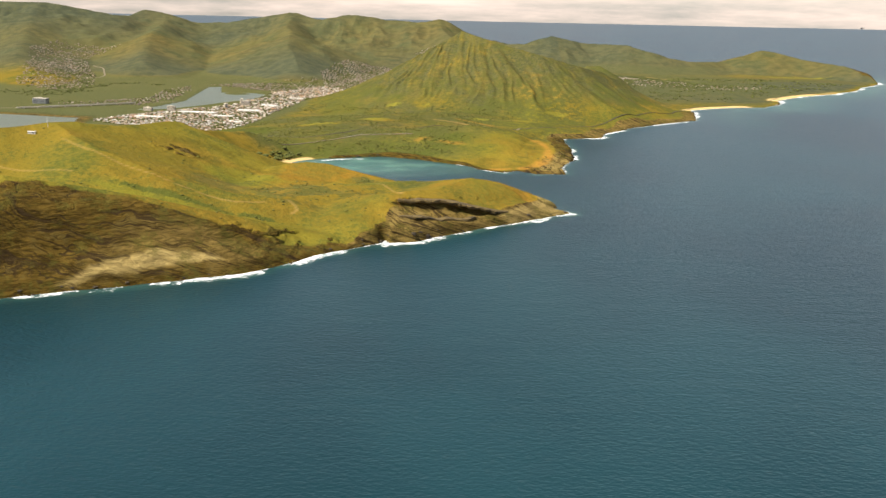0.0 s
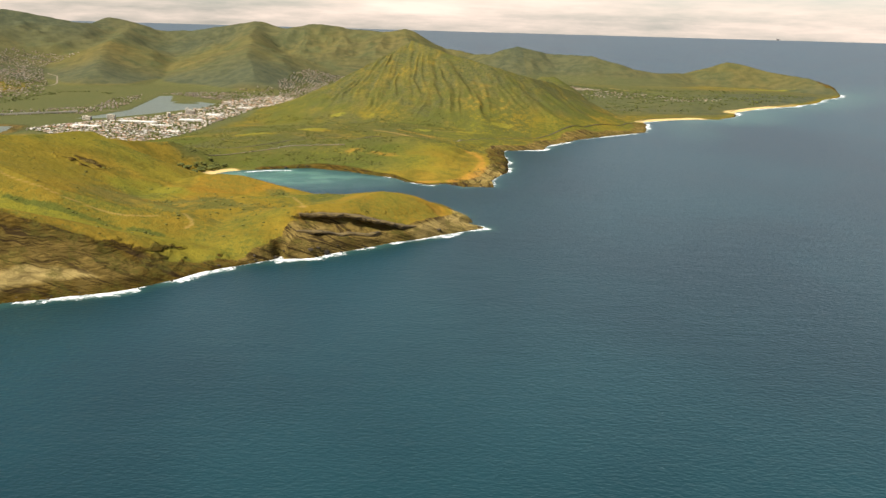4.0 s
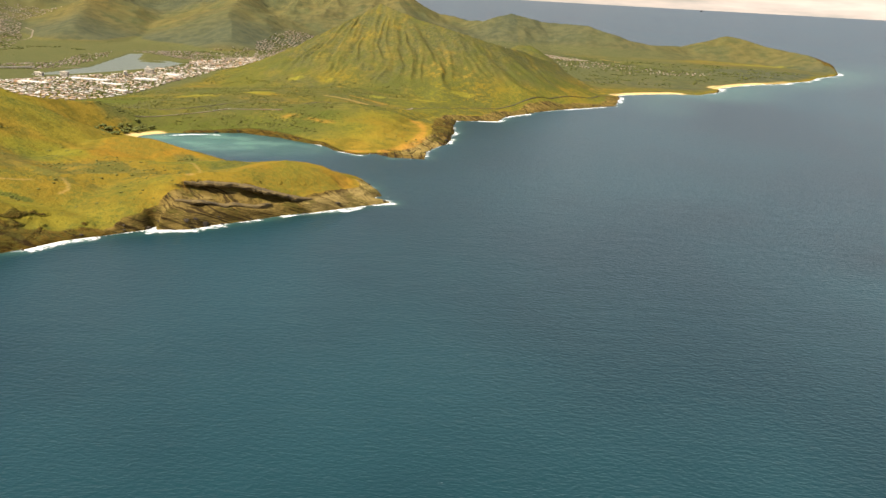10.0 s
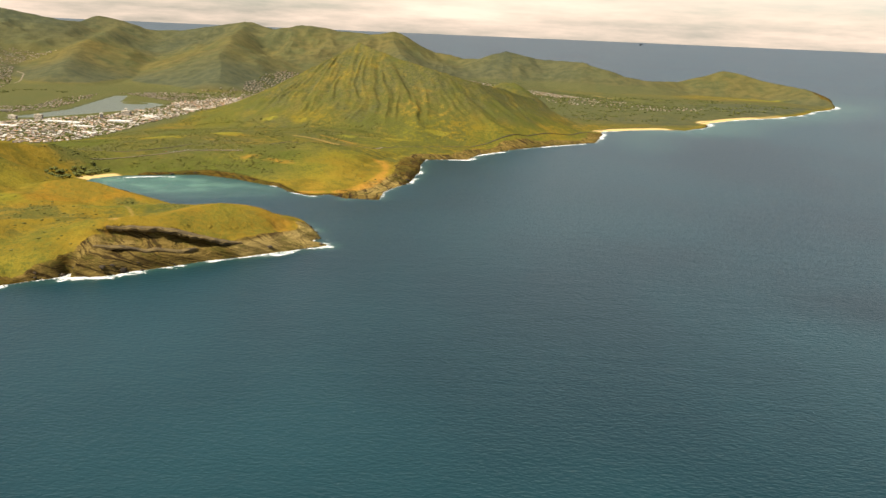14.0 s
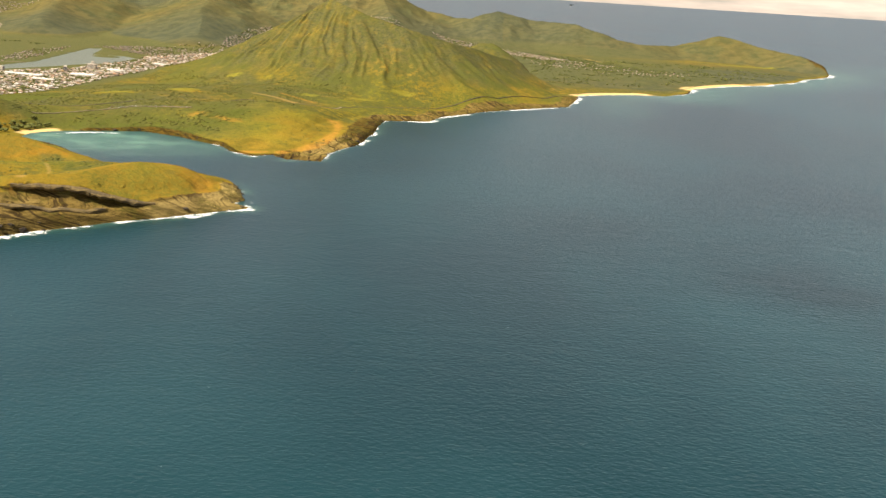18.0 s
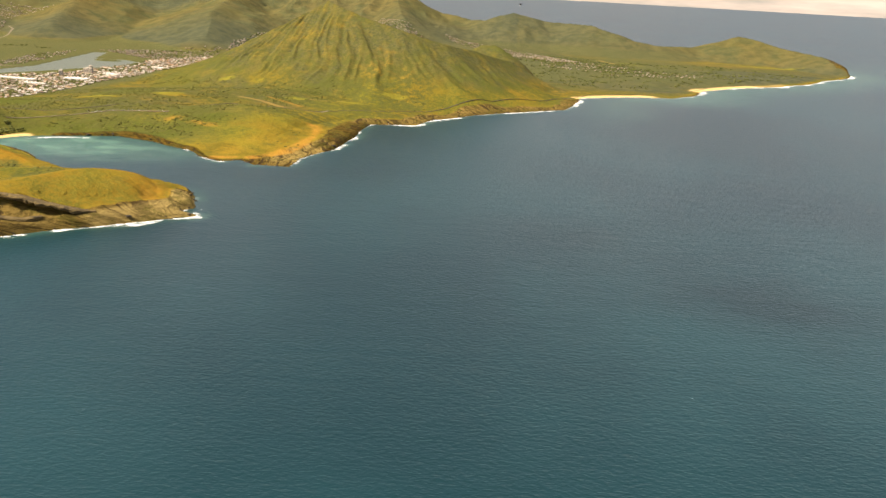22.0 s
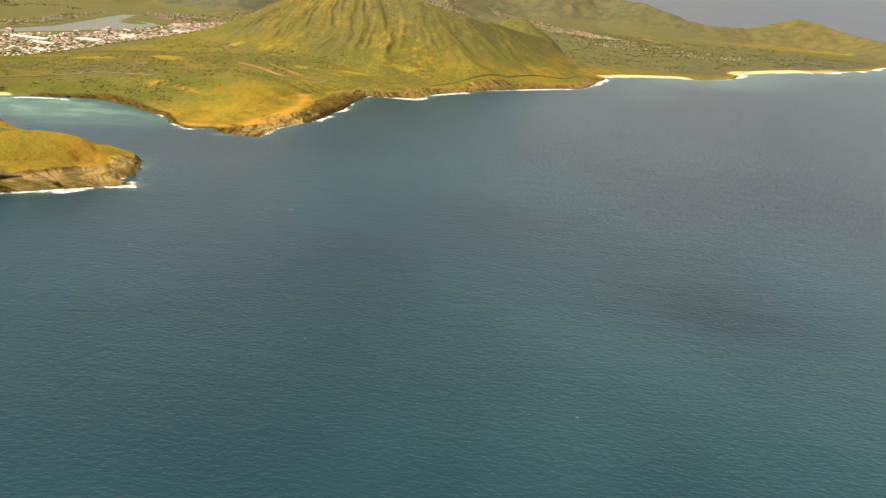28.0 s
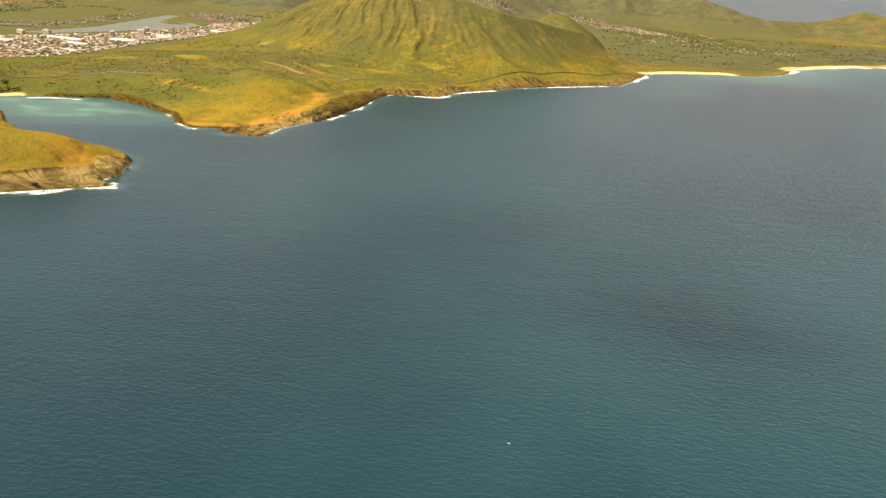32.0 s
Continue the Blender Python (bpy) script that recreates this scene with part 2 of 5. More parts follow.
# ridges: x, y, height; then reach (per metre of height, plus a fixed part) and curve of the flank
RIDGES = {
    "koko_head": ([(-180, 255, 20), (-136, 287, 24.5), (-119, 304, 24.5), (-110, 318, 22), (-103, 347, 20.5), (-95, 371, 17.5), (-86, 405, 10)], 2.35, 4, 1.0),
    "cliff_crest": ([(-150, 235, 24), (-125, 228, 23.5), (-107, 226, 21.5), (-92, 231, 18.5), (-75, 232, 15.5), (-63, 236, 12), (-52, 241, 8.5), (-42, 243, 6), (-34, 247, 4)], 2.6, 6, 1.0),
    "trail_spur": ([(-122, 296, 24.5), (-103.5, 273, 21.5), (-85, 266, 16), (-64, 266, 10.5), (-47, 272, 7.4)], 2.6, 6, 1.0),
    "bay_saddle": ([(-75, 290, 9), (-50, 278, 7.2), (-30, 290, 6), (-38, 311, 5.4)], 2.6, 10, 1.0),
    "headland": ([(-17, 277, 9), (-4, 283, 9), (7, 303, 9.6), (18, 304, 6.8), (26, 305, 4.6), (32, 303, 2.8)], 3.2, 14, 1.0),
    "orange_hill": ([(-58, 337, 7.2), (-51, 340, 7.7), (-43, 341, 7.0), (-34, 339, 5.4), (-25, 335, 3.6)], 2.2, 11, 1.1),
    "bowl": ([(-72, 298, 6.2), (-62, 312, 5.6), (-60, 322, 5.8)], 2, 16, .6),
    "plateau": ([(-50, 296, 6.2), (-36, 302, 6.0), (-24, 308, 5.9), (-12, 316, 5.6)], 2, 13, .6),
    "bay_rim": ([(-86, 416, 6), (-63, 424, 5), (-42, 440, 7), (-10, 440, 8.5), (11, 448, 9.5), (30, 445, 7), (45, 430, 4)], 5, 14, 1.0),
    "plain": ([(-74, 450, 4.5), (-39, 489, 7), (0, 525, 6.5), (40, 505, 4)], 7, 22, .8),
    "crater": ([(-44, 730, 12), (-30, 695, 22), (-9, 660, 37), (7.7, 632, 48.3), (20, 618, 44.5), (32, 610, 41), (57, 598, 35.2), (80, 602, 29), (99, 622, 24.5), (108, 648, 20), (119, 668, 16.5), (120, 720, 8)], 2.28, 0, 1.5),
    "knoll": ([(100, 690, 24.2), (108, 689, 24.4)], .7, 12, .6),
    "crater_rib": ([(24, 612, 40), (38, 590, 27.5), (46, 566, 17), (52, 545, 9)], 1.5, 14, 1.2),
    "crater_toe": ([(66, 596, 28), (78, 575, 18), (92, 560, 10)], 1.7, 14, 1.2),
    "kalama": ([(-32, 1135, 44), (-13, 1130, 48.6), (-6, 1130, 47), (9, 1132, 37), (35, 1135, 29.4), (67, 1125, 24.2), (85, 1100, 24.6), (99, 1094, 30.6), (113, 1092, 34.4), (129, 1093, 31.2), (145, 1095, 27), (172, 1088, 27), (198, 1074, 26.4), (220, 1061, 20.6), (238, 1052, 14.4), (260, 1050, 11.6), (283, 1065, 11.2), (308, 1080, 10.4)], 1.9, 30, 1.35),
    "makapuu": ([(308, 1080, 10.4), (326, 1088, 16.8), (338, 1087, 20.4), (348, 1083, 24.6), (365, 1075, 21.3), (385, 1060, 16.4), (403, 1040, 13.2), (412, 1010, 12.0), (418, 975, 8)], 2.2, 20, 1.1),
    "koolau": ([(-1500, 1000, 75), (-700, 1060, 66), (-506, 1100, 59.8), (-477, 1100, 59.8), (-443, 1100, 57.4), (-415, 1110, 51.8), (-387, 1120, 46.2), (-380, 1160, 46), (-370, 1190, 53.2), (-351, 1200, 48.2), (-324, 1200, 39.6), (-275, 1200, 39.2), (-247, 1200, 44.9),
                (-219, 1200, 48.9), (-192, 1200, 51.5), (-172, 1185, 47.3), (-149, 1165, 44.7), (-128, 1155, 51), (-110, 1150, 52.2), (-77, 1150, 47.7), (-50, 1145, 46.4), (-32, 1135, 44)], 3.4, 50, 1.25),
    "spur_dark": ([(-199, 1200, 50), (-165, 1000, 36), (-150, 900, 25), (-128, 820, 10)], 3, 10, 1.1),
    "spur_west": ([(-462, 1100, 58), (-420, 960, 30), (-372, 830, 14), (-310, 720, 5)], 3.5, 20, 1.0),
    "spur_mid": ([(-345, 1200, 44), (-300, 960, 28), (-262, 830, 10)], 3, 10, 1.1),
    "spur_east": ([(-14, 1130, 44), (14, 970, 22), (34, 880, 11)], 3, 10, 1.1),
    "kalama_floor": ([(40, 960, 9), (80, 900, 7), (160, 820, 4), (230, 760, 2.2), (330, 850, 2)], 8, 60, .8),
}


def flank(x, y, name):
    """Height of a ridge's flanks, and the distance from its crest."""
    line, reach, more, curve = RIDGES[name]
    high, near = np.zeros(x.shape), np.full(x.shape, 1e9)
    for p, q in zip(line, line[1:]):
        dx, dy = q[0] - p[0], q[1] - p[1]
        t = np.clip(((x - p[0]) * dx + (y - p[1]) * dy) / (dx * dx + dy * dy), 0, 1)
        d = np.hypot(x - p[0] - t * dx, y - p[1] - t * dy)
        z = p[2] + t * (q[2] - p[2])
        high = np.maximum(high, z * np.clip(1 - d / (reach * z + more), 0, 1) ** curve)
        near = np.minimum(near, d)
    return high, near


# ledges: x, y along a broken edge (the low side lies to the right of the line), drop and width of the lower shelf
SCARPS = [([(-17, 271.5, 0), (-13.5, 274, .55), (-9, 275.4, .6), (-3.5, 276.6, .8), (3, 279, 1), (8.5, 279.4, 1), (14.5, 282, .7), (20, 283.6, .3), (25, 288, 0)], 3.2, 12),
          ([(-14, 262, 0), (-9, 264.5, .7), (-3, 268.5, .5), (4, 272, .8), (10, 277, .5), (15, 280.5, 0)], 1.5, 7),
          ([(-100, 215, 0), (-88, 219, 1), (-74, 224, 1), (-62, 226, .6), (-52, 230, 0)], 1.3, 9),
          ([(-62, 219, 0), (-52, 226, 1), (-44, 232, 1), (-38, 238, .5), (-34, 243, 0)], 1.2, 8),
          ([(30, 379, 0), (38, 385, 1), (46, 398, 1), (51, 415, 1), (54, 445, 0)], .8, 7)]


def scarp_side(x, y, line):
    """Distance to a ledge, which side of it (positive: the high side, to the left), and how strong it is there."""
    best, side, fade = np.full(x.shape, 1e18), np.zeros(x.shape), np.zeros(x.shape)
    x, y = x + .9 * fbm(x, y, 6, 3), y + .9 * fbm(x + 40, y, 6, 3)
    for p, q in zip(line, line[1:]):
        dx, dy = q[0] - p[0], q[1] - p[1]
        size = math.hypot(dx, dy)
        t = np.clip(((x - p[0]) * dx + (y - p[1]) * dy) / size ** 2, 0, 1)
        d = np.hypot(x - p[0] - t * dx, y - p[1] - t * dy)
        near = d < best
        best = np.where(near, d, best)
        side = np.where(near, np.sign((y - p[1]) * dx - (x - p[0]) * dy) * d, side)
        fade = np.where(near, p[2] + t * (q[2] - p[2]), fade)
    return best, (side, fade)


def cone_gullies(x, y):
    """Ribs (towards +1) and gullies (towards -1) that fan out from behind the crater's summit."""
    ang, far = np.arctan2(x - 14, 690 - y) + .05 * fbm(x, y, 26, 3), np.hypot(x - 14, y - 690)
    deep = step(-1.15, -.55, ang) * step(.75, .10, ang)
    coarse = 1 - 2.4 * np.abs(2 * value_noise(ang * 25 + 40, far * .03 + 3) - 1)
    fine = 2 * value_noise(ang * 58 + 7, far * .08) - 1
    return np.clip((.22 + .78 * deep) * coarse * .55 + .40 * fine + .25 * fbm(x, y, 12, 2), -1.2, .9)


def bed_steps(x, y, z):
    """Broken ledges where beds of rock crop out; the beds dip east and are folded in the west."""
    bed = z + .40 * x + (1.0 + 3.2 * step(-62, -92, x)) * fbm(x * .6, y * 1.1, 15, 3)
    phase = bed / 2.1 + .25 * fbm(x, y, 5, 2)
    part_of = phase - np.floor(phase)
    return 2.1 * (step(.55, 1.0, part_of) - part_of)


def area(x, y, line, soft, rough=0.0):
    """1 inside an outline, fading over a soft rim."""
    line = [(*p, 0) for p in line]
    wx, wy = x + rough * fbm(x, y, 6, 3), y + rough * fbm(x + 31, y, 6, 3)
    d, _ = nearest(wx, wy, line, True)
    return step(-soft, soft, np.where(inside(wx, wy, line), d, -d))


# bare rock: the sea cliff, and the near headland below its ledge
CLIFF_FACE = [(-150, 205), (-125, 219), (-107, 223.7), (-100, 227.5), (-93, 229.8), (-82, 230), (-68, 229.4), (-55, 232), (-44.6, 236.3), (-36.5, 240), (-29, 246.5), (-24, 246), (-60, 205), (-95, 186), (-150, 165)]
HEAD_ROCK = [(-26, 247), (-22, 252), (-18, 256), (-17, 262), (-16, 268), (-13.5, 273.6), (-9, 275.4), (-3.5, 276.8), (3, 279.2), (8.5, 279.6), (14.5, 282.2), (18, 286), (22.5, 292.5), (26.5, 297.5), (29, 303.5), (28.5, 311), (27, 318), (33, 323), (44, 312), (44, 290), (22, 272), (-5, 248), (-18, 246)]

TIP_SHELF = [(15, 280.5), (22, 289), (27, 297), (29.5, 304), (27.5, 318), (33, 322), (38, 308), (41, 298), (36, 293), (28, 287), (20, 279)]


def ground_height(x, y):
    sd, edge, slope = shore(x, y)
    big = step(600, 900, y)
    wx, wy = x + (2 + 1.5 * big) * fbm(x, y, 45, 3), y + (2 + 1.5 * big) * fbm(x - 55, y + 13, 45, 3)
    total, power = np.zeros(x.shape), 14.0
    for name in RIDGES:
        h, d = flank(wx if name not in ("cliff_crest",) else x, wy if name not in ("cliff_crest",) else y, name)
        if name in ("koolau", "kalama", "spur_dark", "spur_west", "spur_mid", "spur_east", "makapuu"):
            h = h * (1 + 0.34 * (ridged(x, y, 78 if name != "makapuu" else 40, 4) - .55) * step(3, 40, d))
        total = total + np.maximum(h, 0) ** power
    land = 0.45 + total ** (1 / power)
    land = land + 1.1 * (ridged(x, y, 34, 3) - .3) * step(840, 930, y) * step(5, 15, land)
    # gullies that run down the crater's cone, deepest under the summit
    rim, _ = nearest(x, y, RIDGES["crater"][0])
    gully = cone_gullies(x, y)
    land = land + 1.6 * gully * step(0, 12, rim) * step(7, 17, land) * step(150, 110, np.hypot(x - 12, y - 655)) * step(760, 700, y)
    # ledge under the crown of the near headland
    for line, drop, wide in SCARPS:
        d, (side, fade) = scarp_side(x, y, line)
        land = land - drop * fade * step(.3, -.6, side) * step(wide, wide * .35, d)
    land = land + 0.35 * fbm(x, y, 14, 4) * step(2, 7, land) + 0.10 * fbm(x, y, 3.0, 3) * step(1.5, 5, land)
    low = .8 * step(85, 15, np.hypot(x - 36, (y - 400) * .9)) + step(60, 30, np.abs(x - 210) * .5) * step(600, 660, y) * step(900, 800, y)
    cap = edge * (1 - np.exp(-np.maximum(sd, 0) / 0.9)) + slope * sd * (1 + 0.25 * fbm(x, y, 16, 3)) + 0.4 * np.maximum(sd - 10 - 16 * low, 0)
    rough = step(.12, .4, slope) * step(34, 8, sd) * (1 - .85 * area(x, y, TIP_SHELF, 2))
    cap = cap + rough * (1.15 * ridged(x, y, 13, 4) + 0.3 * fbm(x, y, 2.2, 3)) * step(0.0, 3.0, sd)
    k = 0.8
    z = -k * np.log(np.exp(-np.minimum(land, 60) / k) + np.exp(-np.clip(cap, -5, 60) / k))
    craggy = step(1.5, 4, sd) * step(-150, -120, x) * np.maximum(area(x, y, CLIFF_FACE, 2.5), area(x, y, HEAD_ROCK, 1.5) * step(20, 13, x))
    z = z + .55 * craggy * bed_steps(x, y, z) * np.clip(.6 + .8 * fbm(x, y, 11, 2), 0, 1)
    pond, _ = nearest(x, y, [(*p, 0) for p in MARINA], True)
    pond = np.where(inside(x, y, MARINA), pond, -pond)
    z = np.where(pond > -2.5, np.minimum(z, 0.35 - 0.5 * step(-2.5, 2, pond)), z)
    z = np.where(sd < 0, np.maximum(-3.0, sd * 0.5), np.maximum(z, 0.03))
    z = np.where(pond > 0, np.where(np.hypot((x + 152) / 9, (y - 686) / 6) < 1, .3, -0.4), z)
    return z, sd, edge, slope


# ---------------------------------------------------------------- materials
def material(name):
    m = bpy.data.materials.new(name)
    m.use_nodes = True
    nt = m.node_tree
    return m, nt, nt.nodes["Principled BSDF"]


def node(nt, kind, **inputs):
    n = nt.nodes.new(kind)
    for key, value in inputs.items():
        n.inputs[key.replace("_", " ")].default_value = value
    return n


def mixed(nt, fac, a, b):
    n = nt.nodes.new("ShaderNodeMix")
    n.data_type = "RGBA"
    for slot, v in ((0, fac), (6, a), (7, b)):
        if isinstance(v, (int, float, tuple)):
            n.inputs[slot].default_value = v if slot == 0 else (*v, 1)
        else:
            nt.links.new(v, n.inputs[slot])
    return n.outputs[2]


def maths(nt, op, a, b=0.0, clamp=False):
    n = nt.nodes.new("ShaderNodeMath")
    n.operation, n.use_clamp = op, clamp
    for slot, v in ((0, a), (1, b)):
        if isinstance(v, (int, float)):
            n.inputs[slot].default_value = v
        else:
            nt.links.new(v, n.inputs[slot])
    return n.outputs[0]


def spread(nt, v, lo, hi):
    n = nt.nodes.new("ShaderNodeMapRange")
    n.interpolation_type = "SMOOTHSTEP"
    n.inputs["From Min"].default_value, n.inputs["From Max"].default_value = lo, hi
    nt.links.new(v, n.inputs["Value"])
    return n.outputs["Result"]


def noise_of(nt, scale, detail=5, rough=0.6, stretch=None, bend=0.0):
    co = nt.nodes.new("ShaderNodeNewGeometry").outputs["Position"]
    if stretch:
        mp = nt.nodes.new("ShaderNodeMapping")
        mp.inputs["Scale"].default_value = stretch[:3]
        if len(stretch) > 3:
            mp.inputs["Rotation"].default_value = (0, 0, radians(stretch[3]))
        nt.links.new(co, mp.inputs["Vector"])
        co = mp.outputs["Vector"]
    n = node(nt, "ShaderNodeTexNoise", Scale=scale, Detail=detail, Roughness=rough, Distortion=bend)
    nt.links.new(co, n.inputs["Vector"])
    return n.outputs["Fac"]


def layers(nt, along, across):
    """Folded beds of rock that dip to the east: noise drawn out along the beds."""
    geo = nt.nodes.new("ShaderNodeNewGeometry").outputs["Position"]
    sep = nt.nodes.new("ShaderNodeSeparateXYZ")
    nt.links.new(geo, sep.inputs[0])
    west = spread(nt, sep.outputs["X"], -55, -95)
    fold = maths(nt, "MULTIPLY", noise_of(nt, .075, 3, .5), maths(nt, "ADD", 2.6, maths(nt, "MULTIPLY", west, 12.0)))
    z = maths(nt, "ADD", maths(nt, "ADD", sep.outputs["Z"], maths(nt, "MULTIPLY", sep.outputs["X"], .40)), fold)
    join = nt.nodes.new("ShaderNodeCombineXYZ")
    nt.links.new(maths(nt, "MULTIPLY", sep.outputs["X"], along), join.inputs[0])
    nt.links.new(maths(nt, "MULTIPLY", sep.outputs["Y"], along), join.inputs[1])
    nt.links.new(maths(nt, "MULTIPLY", z, across), join.inputs[2])
    n = node(nt, "ShaderNodeTexNoise", Scale=1.0, Detail=5, Roughness=.62, Distortion=.3)
    nt.links.new(join.outputs[0], n.inputs["Vector"])
    return n.outputs["Fac"]


def attribute(nt, name):
    n = nt.nodes.new("ShaderNodeAttribute")
    n.attribute_name = name
    return n.outputs["Fac"]


def bumped(nt, shader, height, strength, distance):
    n = node(nt, "ShaderNodeBump", Strength=strength, Distance=distance)
    nt.links.new(height, n.inputs["Height"])
    nt.links.new(n.outputs["Normal"], shader.inputs["Normal"])


def ground_material():
    m, nt, sh = material("hillside")
    big, mid, fine, grain = noise_of(nt, .022, 4), noise_of(nt, .11, 6, .65), noise_of(nt, .6, 6, .7), noise_of(nt, 2.6, 4, .7)
    tuft = maths(nt, "ADD", maths(nt, "MULTIPLY", fine, .6), maths(nt, "MULTIPLY", grain, .4))
    grass = mixed(nt, spread(nt, mid, .36, .62), (.118, .092, .013), (.232, .150, .019))
    grass = mixed(nt, spread(nt, big, .40, .62), grass, (.166, .124, .016))
    col = mixed(nt, attribute(nt, "dry"), grass, mixed(nt, spread(nt, fine, .35, .65), (.255, .135, .015), (.185, .118, .016)))
    col = mixed(nt, maths(nt, "MULTIPLY", attribute(nt, "lush"), spread(nt, mid, .25, .55)), col, mixed(nt, fine, (.115, .125, .014), (.225, .190, .022)))
    # olive scrub, its blue raised to put some distance haze into the colour
    col = mixed(nt, maths(nt, "MULTIPLY", attribute(nt, "olive"), spread(nt, maths(nt, "ADD", mid, maths(nt, "MULTIPLY", fine, .4)), 1.10, .62)), col, mixed(nt, spread(nt, fine, .35, .65), (.054, .058, .024), (.108, .102, .038)))
    col = mixed(nt, maths(nt, "MULTIPLY", attribute(nt, "scrub"), .7), col, mixed(nt, fine, (.070, .084, .015), (.125, .128, .023)))
    bush = mixed(nt, spread(nt, grain, .3, .7), (.048, .060, .012), (.098, .104, .019))
    dense = spread(nt, maths(nt, "ADD", tuft, maths(nt, "MULTIPLY", attribute(nt, "scrub"), .20)), .545, .63)
    col = mixed(nt, maths(nt, "MULTIPLY", dense, maths(nt, "SUBTRACT", .85, maths(nt, "MULTIPLY", attribute(nt, "dry"), .75))), col, bush)
    # far forest green, greyed and bluer: aerial haze is mixed into the colour
    col = mixed(nt, maths(nt, "MULTIPLY", attribute(nt, "hazy_forest"), spread(nt, mid, .0, .30)), col, mixed(nt, spread(nt, mid, .35, .65), (.056, .062, .036), (.088, .091, .048)))
    col = mixed(nt, maths(nt, "MULTIPLY", attribute(nt, "field"), maths(nt, "MULTIPLY", spread(nt, mid, .30, .55), .85)), col, mixed(nt, spread(nt, fine, .35, .65), (.150, .145, .020), (.235, .200, .028)))
    thick = maths(nt, "ADD", maths(nt, "MULTIPLY", noise_of(nt, .27, 5, .62), .7), maths(nt, "MULTIPLY", noise_of(nt, .95, 4, .65), .3))
    patchy = spread(nt, maths(nt, "ADD", thick, maths(nt, "MULTIPLY", attribute(nt, "brush"), .075)), .525, .600)
    patchy = maths(nt, "MULTIPLY", patchy, maths(nt, "MULTIPLY", maths(nt, "ADD", .30, maths(nt, "MULTIPLY", attribute(nt, "brush"), .58)), maths(nt, "SUBTRACT", 1.0, maths(nt, "MULTIPLY", attribute(nt, "dry"), .6))))
    col = mixed(nt, patchy, col, mixed(nt, spread(nt, grain, .3, .7), (.058, .064, .015), (.105, .100, .025)))
    strata = noise_of(nt, 1.0, 7, .68, (.16, .16, 1.15), 1.6)
    seams = layers(nt, .05, 1.5)
    rock = mixed(nt, spread(nt, strata, .38, .58), (.046, .029, .006), (.124, .078, .015))
    rock = mixed(nt, spread(nt, mid, .52, .70), rock, (.122, .088, .024))
    rock = mixed(nt, attribute(nt, "pale"), rock, mixed(nt, spread(nt, strata, .34, .56), (.17, .118, .034), (.30, .212, .068)))
    seam = maths(nt, "MULTIPLY", spread(nt, seams, .475, .41), maths(nt, "SUBTRACT", .85, maths(nt, "MULTIPLY", attribute(nt, "slab"), .6)))
    rock = mixed(nt, attribute(nt, "slab"), rock, mixed(nt, spread(nt, strata, .32, .60), (.27, .195, .070), (.40, .295, .105)))
    rock = mixed(nt, seam, rock, (.034, .022, .011))
    fine_seam = maths(nt, "MULTIPLY", spread(nt, layers(nt, .09, 3.4), .45, .38), maths(nt, "SUBTRACT", .75, maths(nt, "MULTIPLY", attribute(nt, "slab"), .45)))
    rock = mixed(nt, fine_seam, rock, (.030, .019, .007))
    rock = mixed(nt, maths(nt, "MULTIPLY", spread(nt, mid, .54, .42), maths(nt, "MULTIPLY", spread(nt, tuft, .42, .56), .7)), rock, (.098, .086, .018))
    edge = spread(nt, maths(nt, "ADD", attribute(nt, "rock"), maths(nt, "MULTIPLY", maths(nt, "SUBTRACT", tuft, .5), 1.6)), .38, .62)
    col = mixed(nt, edge, col, rock)
    col = mixed(nt, attribute(nt, "urban"), col, mixed(nt, spread(nt, grain, .4, .6), (.050, .064, .020), (.12, .112, .048)))
    col = mixed(nt, maths(nt, "MULTIPLY", attribute(nt, "soil"), spread(nt, maths(nt, "ADD", mid, maths(nt, "MULTIPLY", fine, .6)), .60, .86)), col, mixed(nt, fine, (.30, .145, .020), (.42, .225, .040)))
    col = mixed(nt, maths(nt, "MULTIPLY", attribute(nt, "trail"), .42), col, (.40, .25, .080))
    col = mixed(nt, attribute(nt, "sand"), col, mixed(nt, fine, (.52, .35, .13), (.68, .49, .22)))
    nt.links.new(col, sh.inputs["Base Color"])
    sh.inputs["Roughness"].default_value = .95
    sh.inputs["Specular IOR Level"].default_value = .02
    lumps = maths(nt, "ADD", noise_of(nt, .55, 2, .5), maths(nt, "MULTIPLY", noise_of(nt, 1.9, 2, .5), .45))
    relief = maths(nt, "ADD", maths(nt, "MULTIPLY", lumps, .36), maths(nt, "MULTIPLY", maths(nt, "ADD", strata, seams), attribute(nt, "rock")))
    bumped(nt, sh, relief, 1.0, 1.1)
    return m


